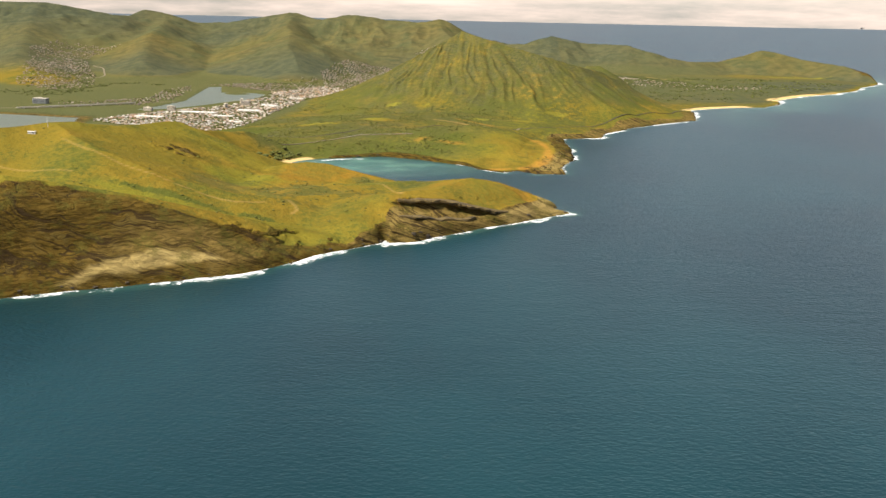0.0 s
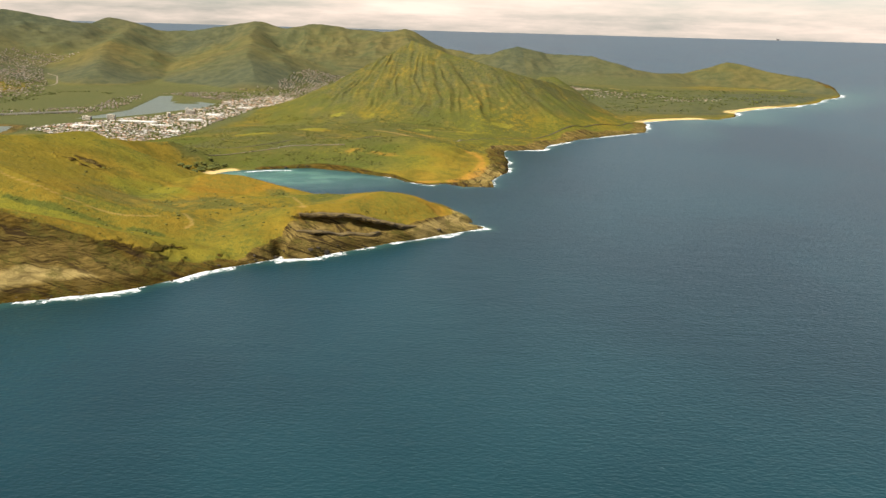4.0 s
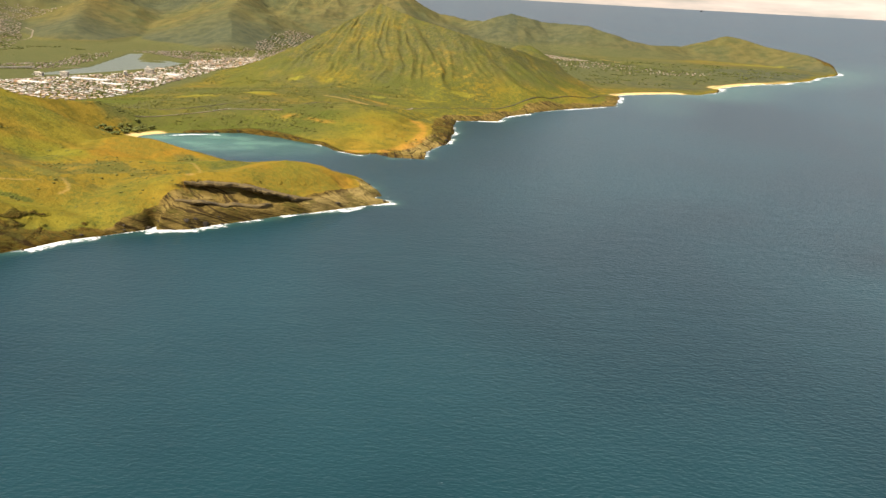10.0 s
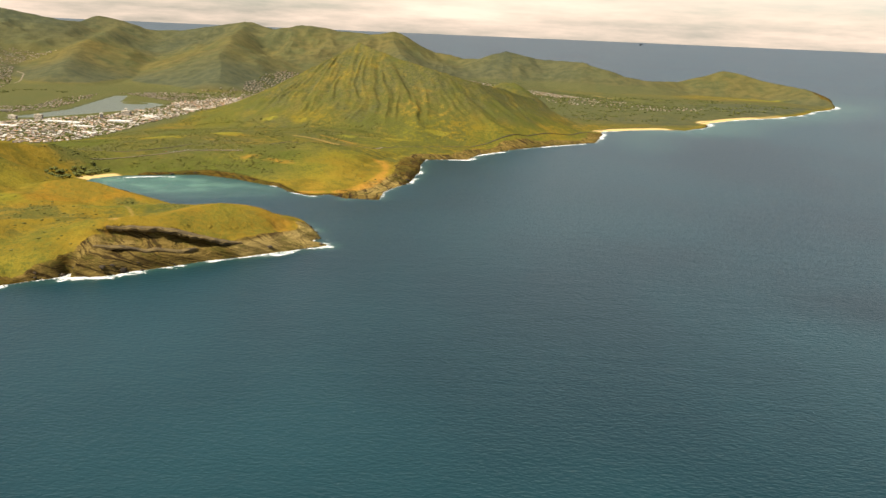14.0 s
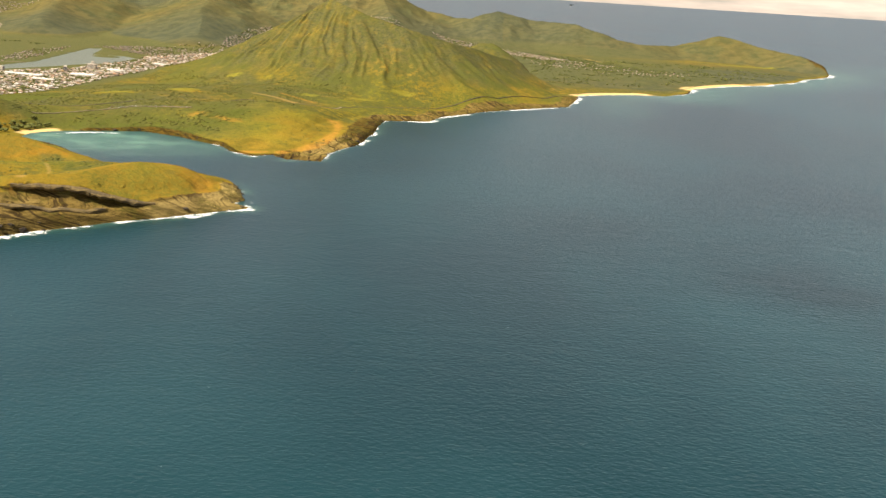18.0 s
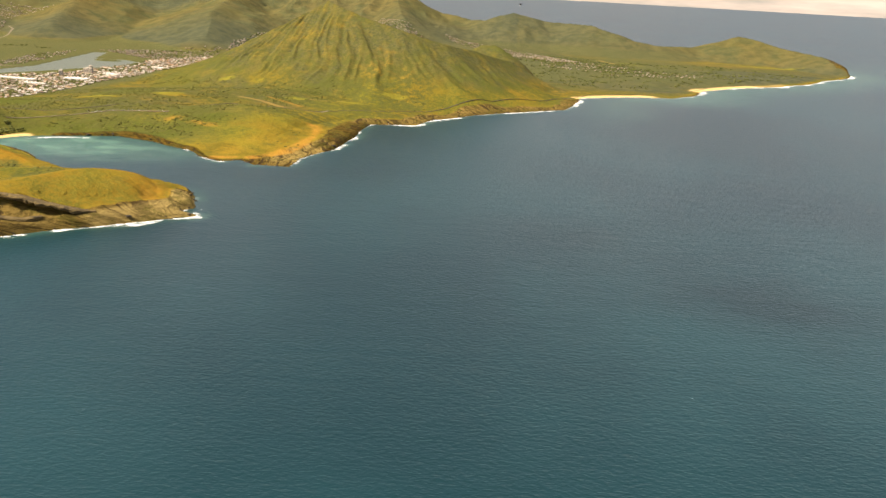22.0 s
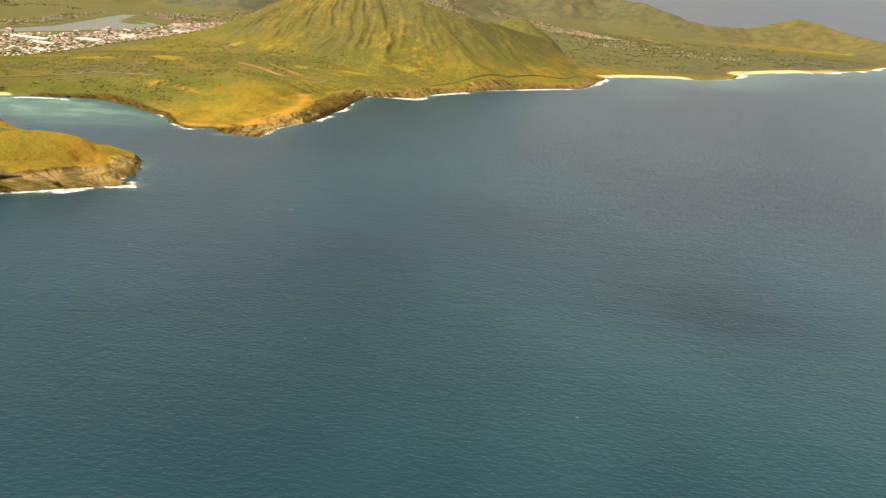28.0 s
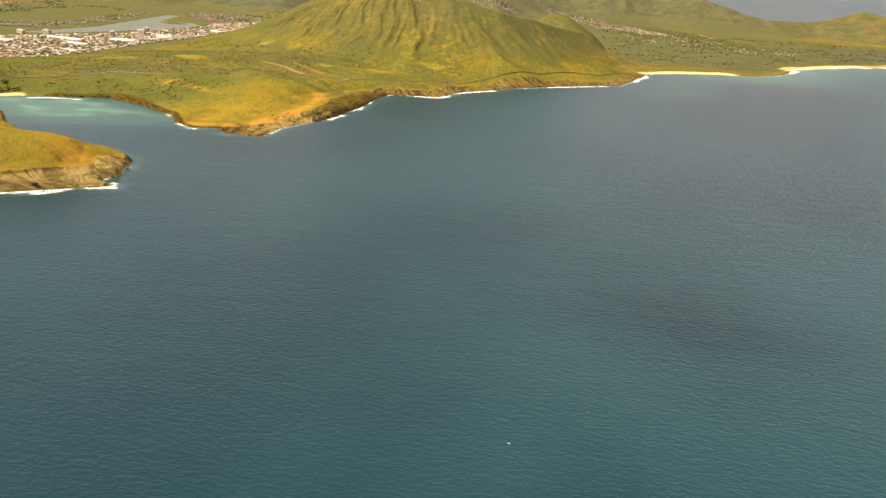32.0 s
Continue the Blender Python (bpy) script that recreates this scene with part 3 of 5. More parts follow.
def water_material():
    m, nt, sh = material("sea_water")
    deep = mixed(nt, spread(nt, noise_of(nt, .011, 4, .55, (1, .6, 1)), .34, .62), (.003, .024, .029), (.007, .038, .044))
    # shade as of a passing cloud, put into the water's colour
    deep = mixed(nt, attribute(nt, "cloud_shade"), deep, (.002, .017, .020))
    reef = noise_of(nt, .075, 4, .55, (1, 1.6, 1))
    shallow = mixed(nt, spread(nt, reef, .46, .60), (.052, .132, .098), (.108, .228, .160))
    col = mixed(nt, attribute(nt, "shallow"), deep, shallow)
    col = mixed(nt, attribute(nt, "murk"), col, (.105, .120, .075))
    lace = maths(nt, "ADD", maths(nt, "MULTIPLY", noise_of(nt, .42, 5, .7, (.8, 1.2, 1, 30), .8), .62), maths(nt, "MULTIPLY", noise_of(nt, 1.7, 5, .7, (.8, 1.2, 1, 20), .4), .38))
    lace = maths(nt, "ADD", maths(nt, "MULTIPLY", maths(nt, "SUBTRACT", lace, .5), 2.3), .5)
    foam = spread(nt, maths(nt, "ADD", attribute(nt, "surf"), lace), .98, 1.22)
    caps = maths(nt, "MULTIPLY", spread(nt, noise_of(nt, .9, 3, .6, (.5, 1.4, 1, 18)), .735, .765), spread(nt, noise_of(nt, .05, 2), .45, .6))
    foam = maths(nt, "MAXIMUM", foam, maths(nt, "MULTIPLY", caps, .7))
    col = mixed(nt, foam, col, (.88, .88, .86))
    nt.links.new(col, sh.inputs["Base Color"])
    nt.links.new(maths(nt, "ADD", .32, maths(nt, "MULTIPLY", foam, .4)), sh.inputs["Roughness"])
    sh.inputs["IOR"].default_value = 1.33
    ripple = maths(nt, "ADD", noise_of(nt, .95, 2, .5, (.75, 1.3, 1, 16), .5), maths(nt, "MULTIPLY", noise_of(nt, 2.1, 1, .4, (.6, 1.3, 1, -10)), .3))
    swell = maths(nt, "ADD", ripple, maths(nt, "MULTIPLY", noise_of(nt, .16, 2, .4, (.6, 1.4, 1, -8)), .6))
    bumped(nt, sh, swell, 1.0, .16)
    return m


# ---------------------------------------------------------------- ground and sea
def graded(*parts):
    """Grid lines: (from, to, spacing) one after another."""
    lines = []
    for a, b, s in parts:
        lines.append(np.linspace(a, b, max(2, int(round((b - a) / s)) + 1))[:-1])
    return np.concatenate(lines + [[parts[-1][1]]])


def sheet(name, xs, ys, height, attributes, keep, mat):
    """A height field on grid lines, with faces only where keep allows."""
    nx, ny = len(xs), len(ys)
    index = np.arange(nx * ny).reshape(ny, nx)
    ok = keep[:-1, :-1] | keep[1:, :-1] | keep[:-1, 1:] | keep[1:, 1:]
    quads = np.stack([index[:-1, :-1][ok], index[:-1, 1:][ok], index[1:, 1:][ok], index[1:, :-1][ok]], 1)
    used = np.unique(quads)
    remap = np.zeros(nx * ny, int)
    remap[used] = np.arange(len(used))
    gx, gy = np.meshgrid(xs, ys)
    co = np.stack([gx.ravel(), gy.ravel(), height.ravel()], 1)[used]
    me = bpy.data.meshes.new(name)
    me.vertices.add(len(co))
    me.vertices.foreach_set("co", co.astype(np.float32).ravel())
    me.loops.add(quads.size)
    me.loops.foreach_set("vertex_index", remap[quads].astype(np.int32).ravel())
    me.polygons.add(len(quads))
    me.polygons.foreach_set("loop_start", np.arange(0, quads.size, 4, dtype=np.int32))
    me.polygons.foreach_set("use_smooth", np.ones(len(quads), bool))
    for key, values in attributes.items():
        me.attributes.new(key, "FLOAT", "POINT").data.foreach_set("value", values.ravel()[used].astype(np.float32))
    me.materials.append(mat)
    me.update(calc_edges=True)
    me.validate()
    return new(name, me)


XS = graded((-1500, -560, 24), (-560, -260, 3.6), (-260, -140, 1.8), (-140, 70, .6), (70, 170, 1.2), (170, 450, 2.3), (450, 620, 20))
YS = graded((150, 190, 2), (190, 430, .6), (430, 700, 1.1), (700, 1200, 2.8), (1200, 1800, 20))
GX, GY = np.meshgrid(XS, YS)
GZ, SD, EDGE, SLOPE = ground_height(GX, GY)
gy_, gx_ = np.gradient(GZ, YS, XS)
STEEP = np.hypot(gx_, gy_)


def blot(x, y, cx, cy, rx, ry, turn=0, soft=.5):
    c, s = math.cos(radians(turn)), math.sin(radians(turn))
    u, v = ((x - cx) * c + (y - cy) * s) / rx, (-(x - cx) * s + (y - cy) * c) / ry
    return step(1, 1 - soft, np.hypot(u, v) + 0.35 * fbm(x, y, 0.6 * min(rx, ry), 3))


TRAILS = [([(-116, 285), (-103, 272), (-92, 267), (-78, 263), (-68, 262), (-59, 262), (-52, 267)], .22), ([(-140, 272), (-128, 268), (-116, 264), (-104, 260)], .25),
          ([(-48.5, 273.5), (-45.3, 271.6), (-43.5, 269.6), (-42.9, 267.4), (-43.9, 264.7)], .34), ([(-14, 279), (-16, 283), (-13, 287)], 1.1), 
          ([(-7, 500), (4, 497), (16, 489), (27, 484)], 1.0), ([(24, 512), (32, 516), (38, 524)], .6),
          ([(-24, 314), (-18, 304), (-15, 294), (-13, 282)], .35), ([(196, 952), (207, 925), (213, 905)], 2.2)]


THICKETS = [[(-53.6, 272), (-63.6, 299), (-55, 309), (-47, 317), (-37, 301), (-32, 295), (-38.7, 286), (-46, 280)], [(-31, 326), (-22, 330), (-26, 333.5), (-34, 332.5)], [(-15, 303), (-8, 308.5), (-2, 307), (-8, 322), (-18, 333)]]
DRY_HILL = [(-64, 303), (-58, 314), (-58, 338), (-47, 346), (-35, 344), (-24, 336), (-40, 327), (-52, 317)]
SLAB = [(-86, 203.5), (-80, 209.2), (-74, 215), (-68.4, 219.3), (-65, 219.5), (-62.1, 220.9), (-58.5, 221.4), (-54, 221), (-59.5, 218), (-64.7, 215.5), (-70, 212.5), (-77, 208)]
BARE_SOIL = [([(31, 384), (35, 388), (38.6, 393), (41.5, 400), (43.2, 408), (45, 420), (44, 432), (41, 442)], 1.5),
             ([(5, 508), (13, 503), (21, 497), (30, 492)], .9), ([(19, 380), (24, 382)], 1.5), ([(-13, 272), (-14.5, 275)], .6)]


def ground_masks():
    x, y = GX, GY
    wob, wide = fbm(x, y, 12, 4), fbm(x, y, 60, 3)
    crag = step(.58, .78, STEEP + .15 * wob) * step(26, 8, SD) * step(.1, .2, SLOPE) * (1 - blot(x, y, 22, 300, 14, 22, 15))
    waterline = step(2.6, .8, SD + 1.1 * wob) * step(.2, .5, EDGE)
    cliff = area(x, y, CLIFF_FACE, 1.6, 2.2)
    shelf = np.maximum(area(x, y, HEAD_ROCK, .8, 1.6), blot(x, y, 424, 985, 13, 52, 0))
    shelf = np.maximum(shelf, .95 * step(12, 6, SD + 4 * wob) * step(360, 372, y) * step(560, 500, y) * step(22, 38, x))
    rock = np.maximum.reduce([crag, waterline, cliff, shelf, blot(x, y, -91, 317, 9, 6, 35) * step(-.15, .25, fbm(x, y, 4, 3)), step(12, 6, SD + 4 * wob) * step(470, 484, y) * step(640, 615, y)])
    slab = np.maximum(area(x, y, SLAB, .8, 1.6), .62 * area(x, y, TIP_SHELF, 1.2, 1.5))
    soil = np.zeros(x.shape)
    for line, half in BARE_SOIL:
        soil = np.maximum(soil, (1 if half > 1.4 else .6) * step(half * 2.0, half * .3, nearest(x, y, line)[0] + 1.3 * half * wob))
    soil = np.maximum.reduce([.75 * soil, .4 * blot(x, y, 25, 304, 3.5, 8, 12), .7 * blot(x, y, -3, 421, 17, 4, -16, .9) * step(-.2, .3, fbm(x, y, 5, 3))])
    field = np.maximum.reduce([blot(x, y, -8, 557, 12, 8, -10, .8) * step(-.25, .25, fbm(x, y, 7, 3)), blot(x, y, -31, 561, 6, 3, 0, .3), blot(x, y, 17, 512, 7, 3.5, 0, .3), blot(x, y, 42, 522, 9, 4.5, 12, .3), blot(x, y, 62, 541, 7, 4, 0, .4),
                               area(x, y, [(-77, 476), (-66, 484), (-54, 481), (-60, 474), (-70, 472)], 1), area(x, y, [(-47, 484), (-40, 494), (-30, 492), (-33, 484)], 1), .9 * blot(x, y, 360, 985, 34, 6, -10, .3), blot(x, y, 222, 925, 9, 22, 25, .4), .8 * blot(x, y, 252, 930, 7, 14, -10, .4)])
    pale = np.maximum.reduce([.35 * blot(x, y, -62, 222, 26, 8, 20), .62 * area(x, y, HEAD_ROCK, 2, 2) * np.clip(.8 + .7 * fbm(x, y, 9, 3), 0, 1), .9 * blot(x, y, -10, 269, 6, 5, 30), .8 * blot(x, y, 31, 306, 7, 13, 12), .95 * blot(x, y, 46, 395, 9, 26, -14), .4 * step(470, 484, y) * step(640, 600, y)])
    wide_beach = 4.5 * step(150, 170, x) * step(1000, 900, y)
    sand = step(5.5 + wide_beach, 3 + wide_beach, SD + 1.2 * wob) * step(.17, .12, EDGE)
    dry = np.maximum.reduce([.78 * blot(x, y, 12, 300, 27, 20, 35), .95 * area(x, y, DRY_HILL, 2, 2.5), .45 * blot(x, y, 43, 405, 10, 30, -12), .4 * blot(x, y, 40, 478, 22, 16, 0),
                             .15 * blot(x, y, 20, 415, 26, 16, 20), .38 * step(.05, .5, wide) * step(330, 260, y), .25 * step(.1, .5, wide), .6 * blot(x, y, 14, 492, 26, 8, 0)])
    lush = np.maximum.reduce([.40 * step(.2, .8, cone_gullies(x, y)) * step(560, 600, y) * step(720, 690, y),
                              .8 * blot(x, y, -70, 250, 40, 7, -8), .8 * blot(x, y, -68, 313, 17, 14, 0), .6 * blot(x, y, -27, 316, 14, 10, 30), .5 * step(.0, .5, fbm(x + 300, y, 34, 4)) * step(620, 560, y),
                              blot(x, y, 228, 905, 10, 14, 0), .8 * blot(x, y, 355, 990, 34, 7, 0)])
    scrub = np.maximum.reduce([blot(x, y, -75, 256, 22, 2.0, -4), blot(x, y, -52, 256, 8, 1.6, 0), blot(x, y, -100, 236, 14, 7, 0),
                               step(-.05, .4, fbm(x - 80, y, 45, 4)) * step(385, 425, y) * step(575, 530, y) * step(30, 5, x - .2 * (y - 470)), .5 * step(-.1, .5, fbm(x + 7, y + 50, 20, 4)), .8 * step(12, 3, np.abs(SD - 6)) * step(395, 405, y) * step(8, -8, x)])
    # wooded far land that takes the haze-greyed green
    hazy_forest = np.maximum(step(740, 820, y), .8 * step(635, 690, y) * step(110, 150, x)) * np.where(x > 120, .92, 1) * np.clip(.9 + .4 * fbm(x, y, 160, 3), 0, 1) * np.where(x > 110, step(.25, .7, GZ), step(.8, 3, GZ))
    urban = step(2.8, 1.5, GZ) * step(4, 10, SD) * step(480, 500, y) * step(-98, -108, x - .14 * (y - 505)) * .9
    urban = np.maximum(urban, .6 * step(9, 6, GZ) * step(720, 760, y) * step(30, 80, x) * step(300, 260, x))
    olive = .95 * step(5, 11, GZ + 2 * wob) * step(545, 585, y) * step(770, 720, y) * step(-75, -45, x) * step(170, 140, x)
    gully = cone_gullies(x, y)
    olive = olive * np.clip(.96 - .40 * gully + .50 * fbm(x, y, 20, 4), 0, 1)
    thicket = step(392, 408, y) * step(610, 570, y) * step(34, 6, x - .22 * (y - 470) + 8 * wob) * step(-108, -101, x - .14 * (y - 505)) * np.clip(.82 + .9 * fbm(x, y, 22, 4), 0, 1)
    open_field = np.maximum.reduce([blot(x, y, -65, 472, 13, 5, 5, .15), blot(x, y, -38, 487, 9, 5, 5, .15), blot(x, y, -12, 563, 16, 13, 0)])
    olive = np.maximum.reduce([olive, .95 * thicket * (1 - open_field), .35 * np.maximum.reduce([area(x, y, line, 1.0, 2.0) for line in THICKETS]), .5 * blot(x, y, -70, 290, 12, 18, 10, .5), blot(x, y, 105, 690, 24, 20, 0, .4), .85 * step(655, 700, y) * step(90, 125, x) * step(4, 9, SD + 2 * wob) * step(1000, 940, y)])
    bushy = np.maximum.reduce([area(x, y, line, 1.0, 2.0) for line in THICKETS] + [blot(x, y, 18, 303, 5, 2, -10, .5), blot(x, y, 5, 309, 4, 1.5, 0, .5)])
    brush = np.maximum.reduce([bushy, step(.0, .5, .35 + fbm(x + 60, y - 20, 40, 3)) * step(392, 405, y) * step(650, 600, GZ * 4 + y * .9) * (1 - field), .55 * step(545, 575, y) * step(770, 720, y) * step(5, 9, GZ) * (1 - field), .9 * blot(x, y, -24, 292, 22, 14, 20, .6) * step(20, 0, x), .8 * blot(x, y, -60, 275, 30, 12, -10, .6), .7 * blot(x, y, -66, 300, 20, 16, 0, .6)])
    trail = np.zeros(x.shape)
    for line, half in TRAILS:
        trail = np.maximum(trail, step(half * 1.5, half * .5, nearest(x, y, line)[0] + .5 * half * wob))
    clip = lambda v: np.clip(v, 0, 1)
    return {"rock": clip(rock), "pale": clip(pale), "sand": clip(sand), "dry": clip(dry), "lush": clip(lush), "scrub": clip(scrub), "olive": clip(olive), "hazy_forest": clip(hazy_forest), "urban": clip(urban), "trail": trail, "slab": clip(slab), "soil": clip(soil), "field": clip(field), "brush": clip(brush)}


ground = sheet("ground", XS, YS, GZ, ground_masks(), GZ > -2.4, ground_material())
tagged(ground, "volcanic coast of green and tawny hills with brown cliffs", "ground", kind="structure")

WX = graded((-4600, -260, 217), (-260, -110, 6), (-110, 70, 1.0), (70, 170, 1.5), (170, 460, 3.0), (460, 4700, 212))
WY = graded((-4500, 180, 234), (180, 420, 1.0), (420, 700, 1.6), (700, 960, 3.5), (960, 4800, 240))
SX, SY = np.meshgrid(WX, WY)
WSD, WEDGE, _ = shore(SX, SY)


def water_masks():
    out = -WSD
    surge = np.clip(.45 + 1.8 * fbm(SX, SY, 15, 3), .05, 1.4)
    surge = np.where(SY < 292, np.maximum(surge, .30), surge) * (1 - .75 * step(12, 8, np.hypot(SX - 37, SY - 318)))
    patch = np.clip(.55 + 2.0 * fbm(SX - 11, SY + 5, 8.5, 3), 0, 1) * np.clip(surge + .5, 0, 1)
    south = step(296, 288, SY) * step(-118, -105, SX) * step(46, 40, SX)
    east = step(374, 384, SY) * step(960, 945, SY) * step(28, 34, SX)
    east = east * (1 - .35 * step(478, 466, SY) * step(384, 392, SY))
    patch = np.clip(patch + .36 * south + .38 * east, 0, 1)
    surf = step(1, .1, out / (.6 + 3.4 * patch + (3.0 * south + 1.9 * east + 6.0 * step(690, 720, SY) * east) * patch * patch)) * step(-3, 0, out + 2) * (.36 + .25 * patch + .06 * south + .07 * east)
    burst = np.maximum.reduce([step(2.0, .3, nearest(SX, SY, [(30, 290), (35, 293.8), (41.5, 297.6)])[0]), .8 * step(1, .2, np.hypot((SX - 38.5) / 2.2, (SY - 306) / 2.2)), step(2.2, .3, nearest(SX, SY, [(12, 274.5), (18, 279), (22, 283), (26, 286.3)])[0])])
    surf = np.maximum(surf, .64 * burst)
    calm = inside(SX, SY, [(-80, 360), (-20, 345), (10, 345), (8, 385), (-20, 420), (-80, 420)])
    surf = np.where(calm | (SX < -190), surf * .45, surf) * (1 - .22 * step(160, 168, SX) * step(232, 222, SX) * step(625, 640, SY))
    bay = step(70, 0, np.hypot((SX + 38) / 1.0, (SY - 385) / .55)) * .9
    rim = step(6, 0, out) * (.10 + .30 * patch)
    sandy = step(60, 0, out) * step(150, 200, SX) * .42
    reefline = nearest(SX, SY, [(-62, 386), (-55, 392), (-47, 398), (-36, 401)])[0]
    surf = np.maximum(surf, .72 * step(1.5, .3, reefline + .6 * fbm(SX, SY, 5, 2)) * step(-62, -50, SX))
    pool = step(6, 0, np.where(inside(SX, SY, MARINA), 0, nearest(SX, SY, [(*p, 0) for p in MARINA], True)[0])) + step(-190, -204, SX) * step(440, 480, SY) * step(600, 560, SY)
    # where the open sea is painted darker, like a soft cloud shadow
    cloud_shade = np.clip(np.maximum(blot(SX, SY, 180, 258, 44, 34, -10, .9), .5 * blot(SX, SY, 150, 300, 60, 40, 0, .9)) * (.75 + .8 * fbm(SX, SY, 18, 4)), 0, .8)
    return {"cloud_shade": cloud_shade, "murk": np.clip(pool, 0, 1), "surf": surf, "shallow": np.clip(np.maximum.reduce([bay, rim, sandy]), 0, 1)}


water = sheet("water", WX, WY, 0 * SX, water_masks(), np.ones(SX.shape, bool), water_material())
tagged(water, "deep blue-green ocean with small waves and white surf at the rocks", "sea", kind="structure")

# ---------------------------------------------------------------- helpers for things
def plain(name, color, rough=.8, vary=0.0, metal=0.0, grain=3.0):
    """A painted or natural surface with fine grain; vary: how far single objects differ in tone."""
    m, nt, sh = material(name)
    n = noise_of(nt, grain, 4, .6)
    col = mixed(nt, n, tuple(c * .78 for c in color), tuple(min(1, c * 1.18) for c in color))
    if vary:
        info = nt.nodes.new("ShaderNodeObjectInfo").outputs["Random"]
        col = mixed(nt, maths(nt, "MULTIPLY", info, vary), col, tuple(c * .45 for c in color))
    nt.links.new(col, sh.inputs["Base Color"])
    sh.inputs["Roughness"].default_value, sh.inputs["Metallic"].default_value = rough, metal
    sh.inputs["Specular IOR Level"].default_value = .15 if rough > .85 else .5
    return m


def palette(name, colors, by_island, rough=.7):
    """One of a few colours for each object, or for each loose piece of a joined mesh."""
    m, nt, sh = material(name)
    ramp = nt.nodes.new("ShaderNodeValToRGB")
    ramp.color_ramp.interpolation = "CONSTANT"
    while len(ramp.color_ramp.elements) < len(colors):
        ramp.color_ramp.elements.new(.5)
    for n, c in enumerate(colors):
        ramp.color_ramp.elements[n].position, ramp.color_ramp.elements[n].color = n / len(colors), (*c, 1)
    src = nt.nodes.new("ShaderNodeNewGeometry").outputs["Random Per Island"] if by_island else nt.nodes.new("ShaderNodeObjectInfo").outputs["Random"]
    nt.links.new(src, ramp.inputs["Fac"])
    nt.links.new(mixed(nt, maths(nt, "MULTIPLY", noise_of(nt, 4.0, 3), .35), ramp.outputs["Color"], (.12, .11, .09)), sh.inputs["Base Color"])
    sh.inputs["Roughness"].default_value = rough
    return m


def mesh_of(name, verts, faces, mat, smooth=False):
    me = bpy.data.meshes.new(name)
    me.from_pydata([tuple(v) for v in verts], [], faces)
    me.materials.append(mat)
    if smooth:
        me.polygons.foreach_set("use_smooth", [True] * len(me.polygons))
    me.update()
    return me


def part(name, me, parent, label=""):
    ob = new(name, me)
    ob.parent = parent
    return tagged(ob, label)


def thing(name, label, category, group="", x=0, y=0, z=0, turn=0):
    ob = new(name)
    ob.matrix_basis = pose(x, y, z, 0, 0, turn)
    return tagged(ob, label, category, group)


def box(x0, x1, y0, y1, z0, z1, bevel=0.0):
    """Verts and faces of a block, its upper edges taken off by bevel."""
    b = bevel
    v = [(x0, y0, z0), (x1, y0, z0), (x1, y1, z0), (x0, y1, z0), (x0, y0, z1 - b), (x1, y0, z1 - b), (x1, y1, z1 - b), (x0, y1, z1 - b)]
    f = [(3, 2, 1, 0), (0, 1, 5, 4), (1, 2, 6, 5), (2, 3, 7, 6), (3, 0, 4, 7)]
    if b:
        v += [(x0 + b, y0 + b, z1), (x1 - b, y0 + b, z1), (x1 - b, y1 - b, z1), (x0 + b, y1 - b, z1)]
        return v, f + [(4, 5, 9, 8), (5, 6, 10, 9), (6, 7, 11, 10), (7, 4, 8, 11), (8, 9, 10, 11)]
    return v, f + [(4, 5, 6, 7)]


def joined(*pieces):
    v, f = [], []
    for pv, pf in pieces:
        f += [tuple(i + len(v) for i in q) for q in pf]
        v += list(pv)
    return v, f


def tube(a, b, ra, rb, n=8):
    """A tapered rod from a to b."""
    a, b = Vector(a), Vector(b)
    w = (b - a).normalized()
    u = w.orthogonal().normalized()
    s = w.cross(u)
    ring = [(math.cos(2 * math.pi * k / n), math.sin(2 * math.pi * k / n)) for k in range(n)]
    v = [tuple(p + r * (c * u + d * s)) for p, r in ((a, ra), (b, rb)) for c, d in ring]
    return v, [(k, (k + 1) % n, n + (k + 1) % n, n + k) for k in range(n)] + [tuple(range(n - 1, -1, -1)), tuple(range(n, 2 * n))]


def lump(level, seed, rough=.28, flat=.75):
    """A knobbly ball for crowns and boulders."""
    bm = bmesh.new()
    bmesh.ops.create_icosphere(bm, subdivisions=level, radius=1)
    rnd = random.Random(seed)
    for v in bm.verts:
        v.co *= 1 + rough * (rnd.random() * 2 - 1)
        v.co.z *= flat
    bm.verts.index_update()
    out = [tuple(v.co) for v in bm.verts], [tuple(v.index for v in f.verts) for f in bm.faces]
    bm.free()
    return out


def height_at(x, y):
    """Ground height at places, from the sheet itself."""
    x, y = np.atleast_1d(np.asarray(x, float)), np.atleast_1d(np.asarray(y, float))
    i, j = np.clip(np.searchsorted(XS, x) - 1, 0, len(XS) - 2), np.clip(np.searchsorted(YS, y) - 1, 0, len(YS) - 2)
    u, v = (x - XS[i]) / (XS[i + 1] - XS[i]), (y - YS[j]) / (YS[j + 1] - YS[j])
    return (GZ[j, i] * (1 - u) + GZ[j, i + 1] * u) * (1 - v) + (GZ[j + 1, i] * (1 - u) + GZ[j + 1, i + 1] * u) * v


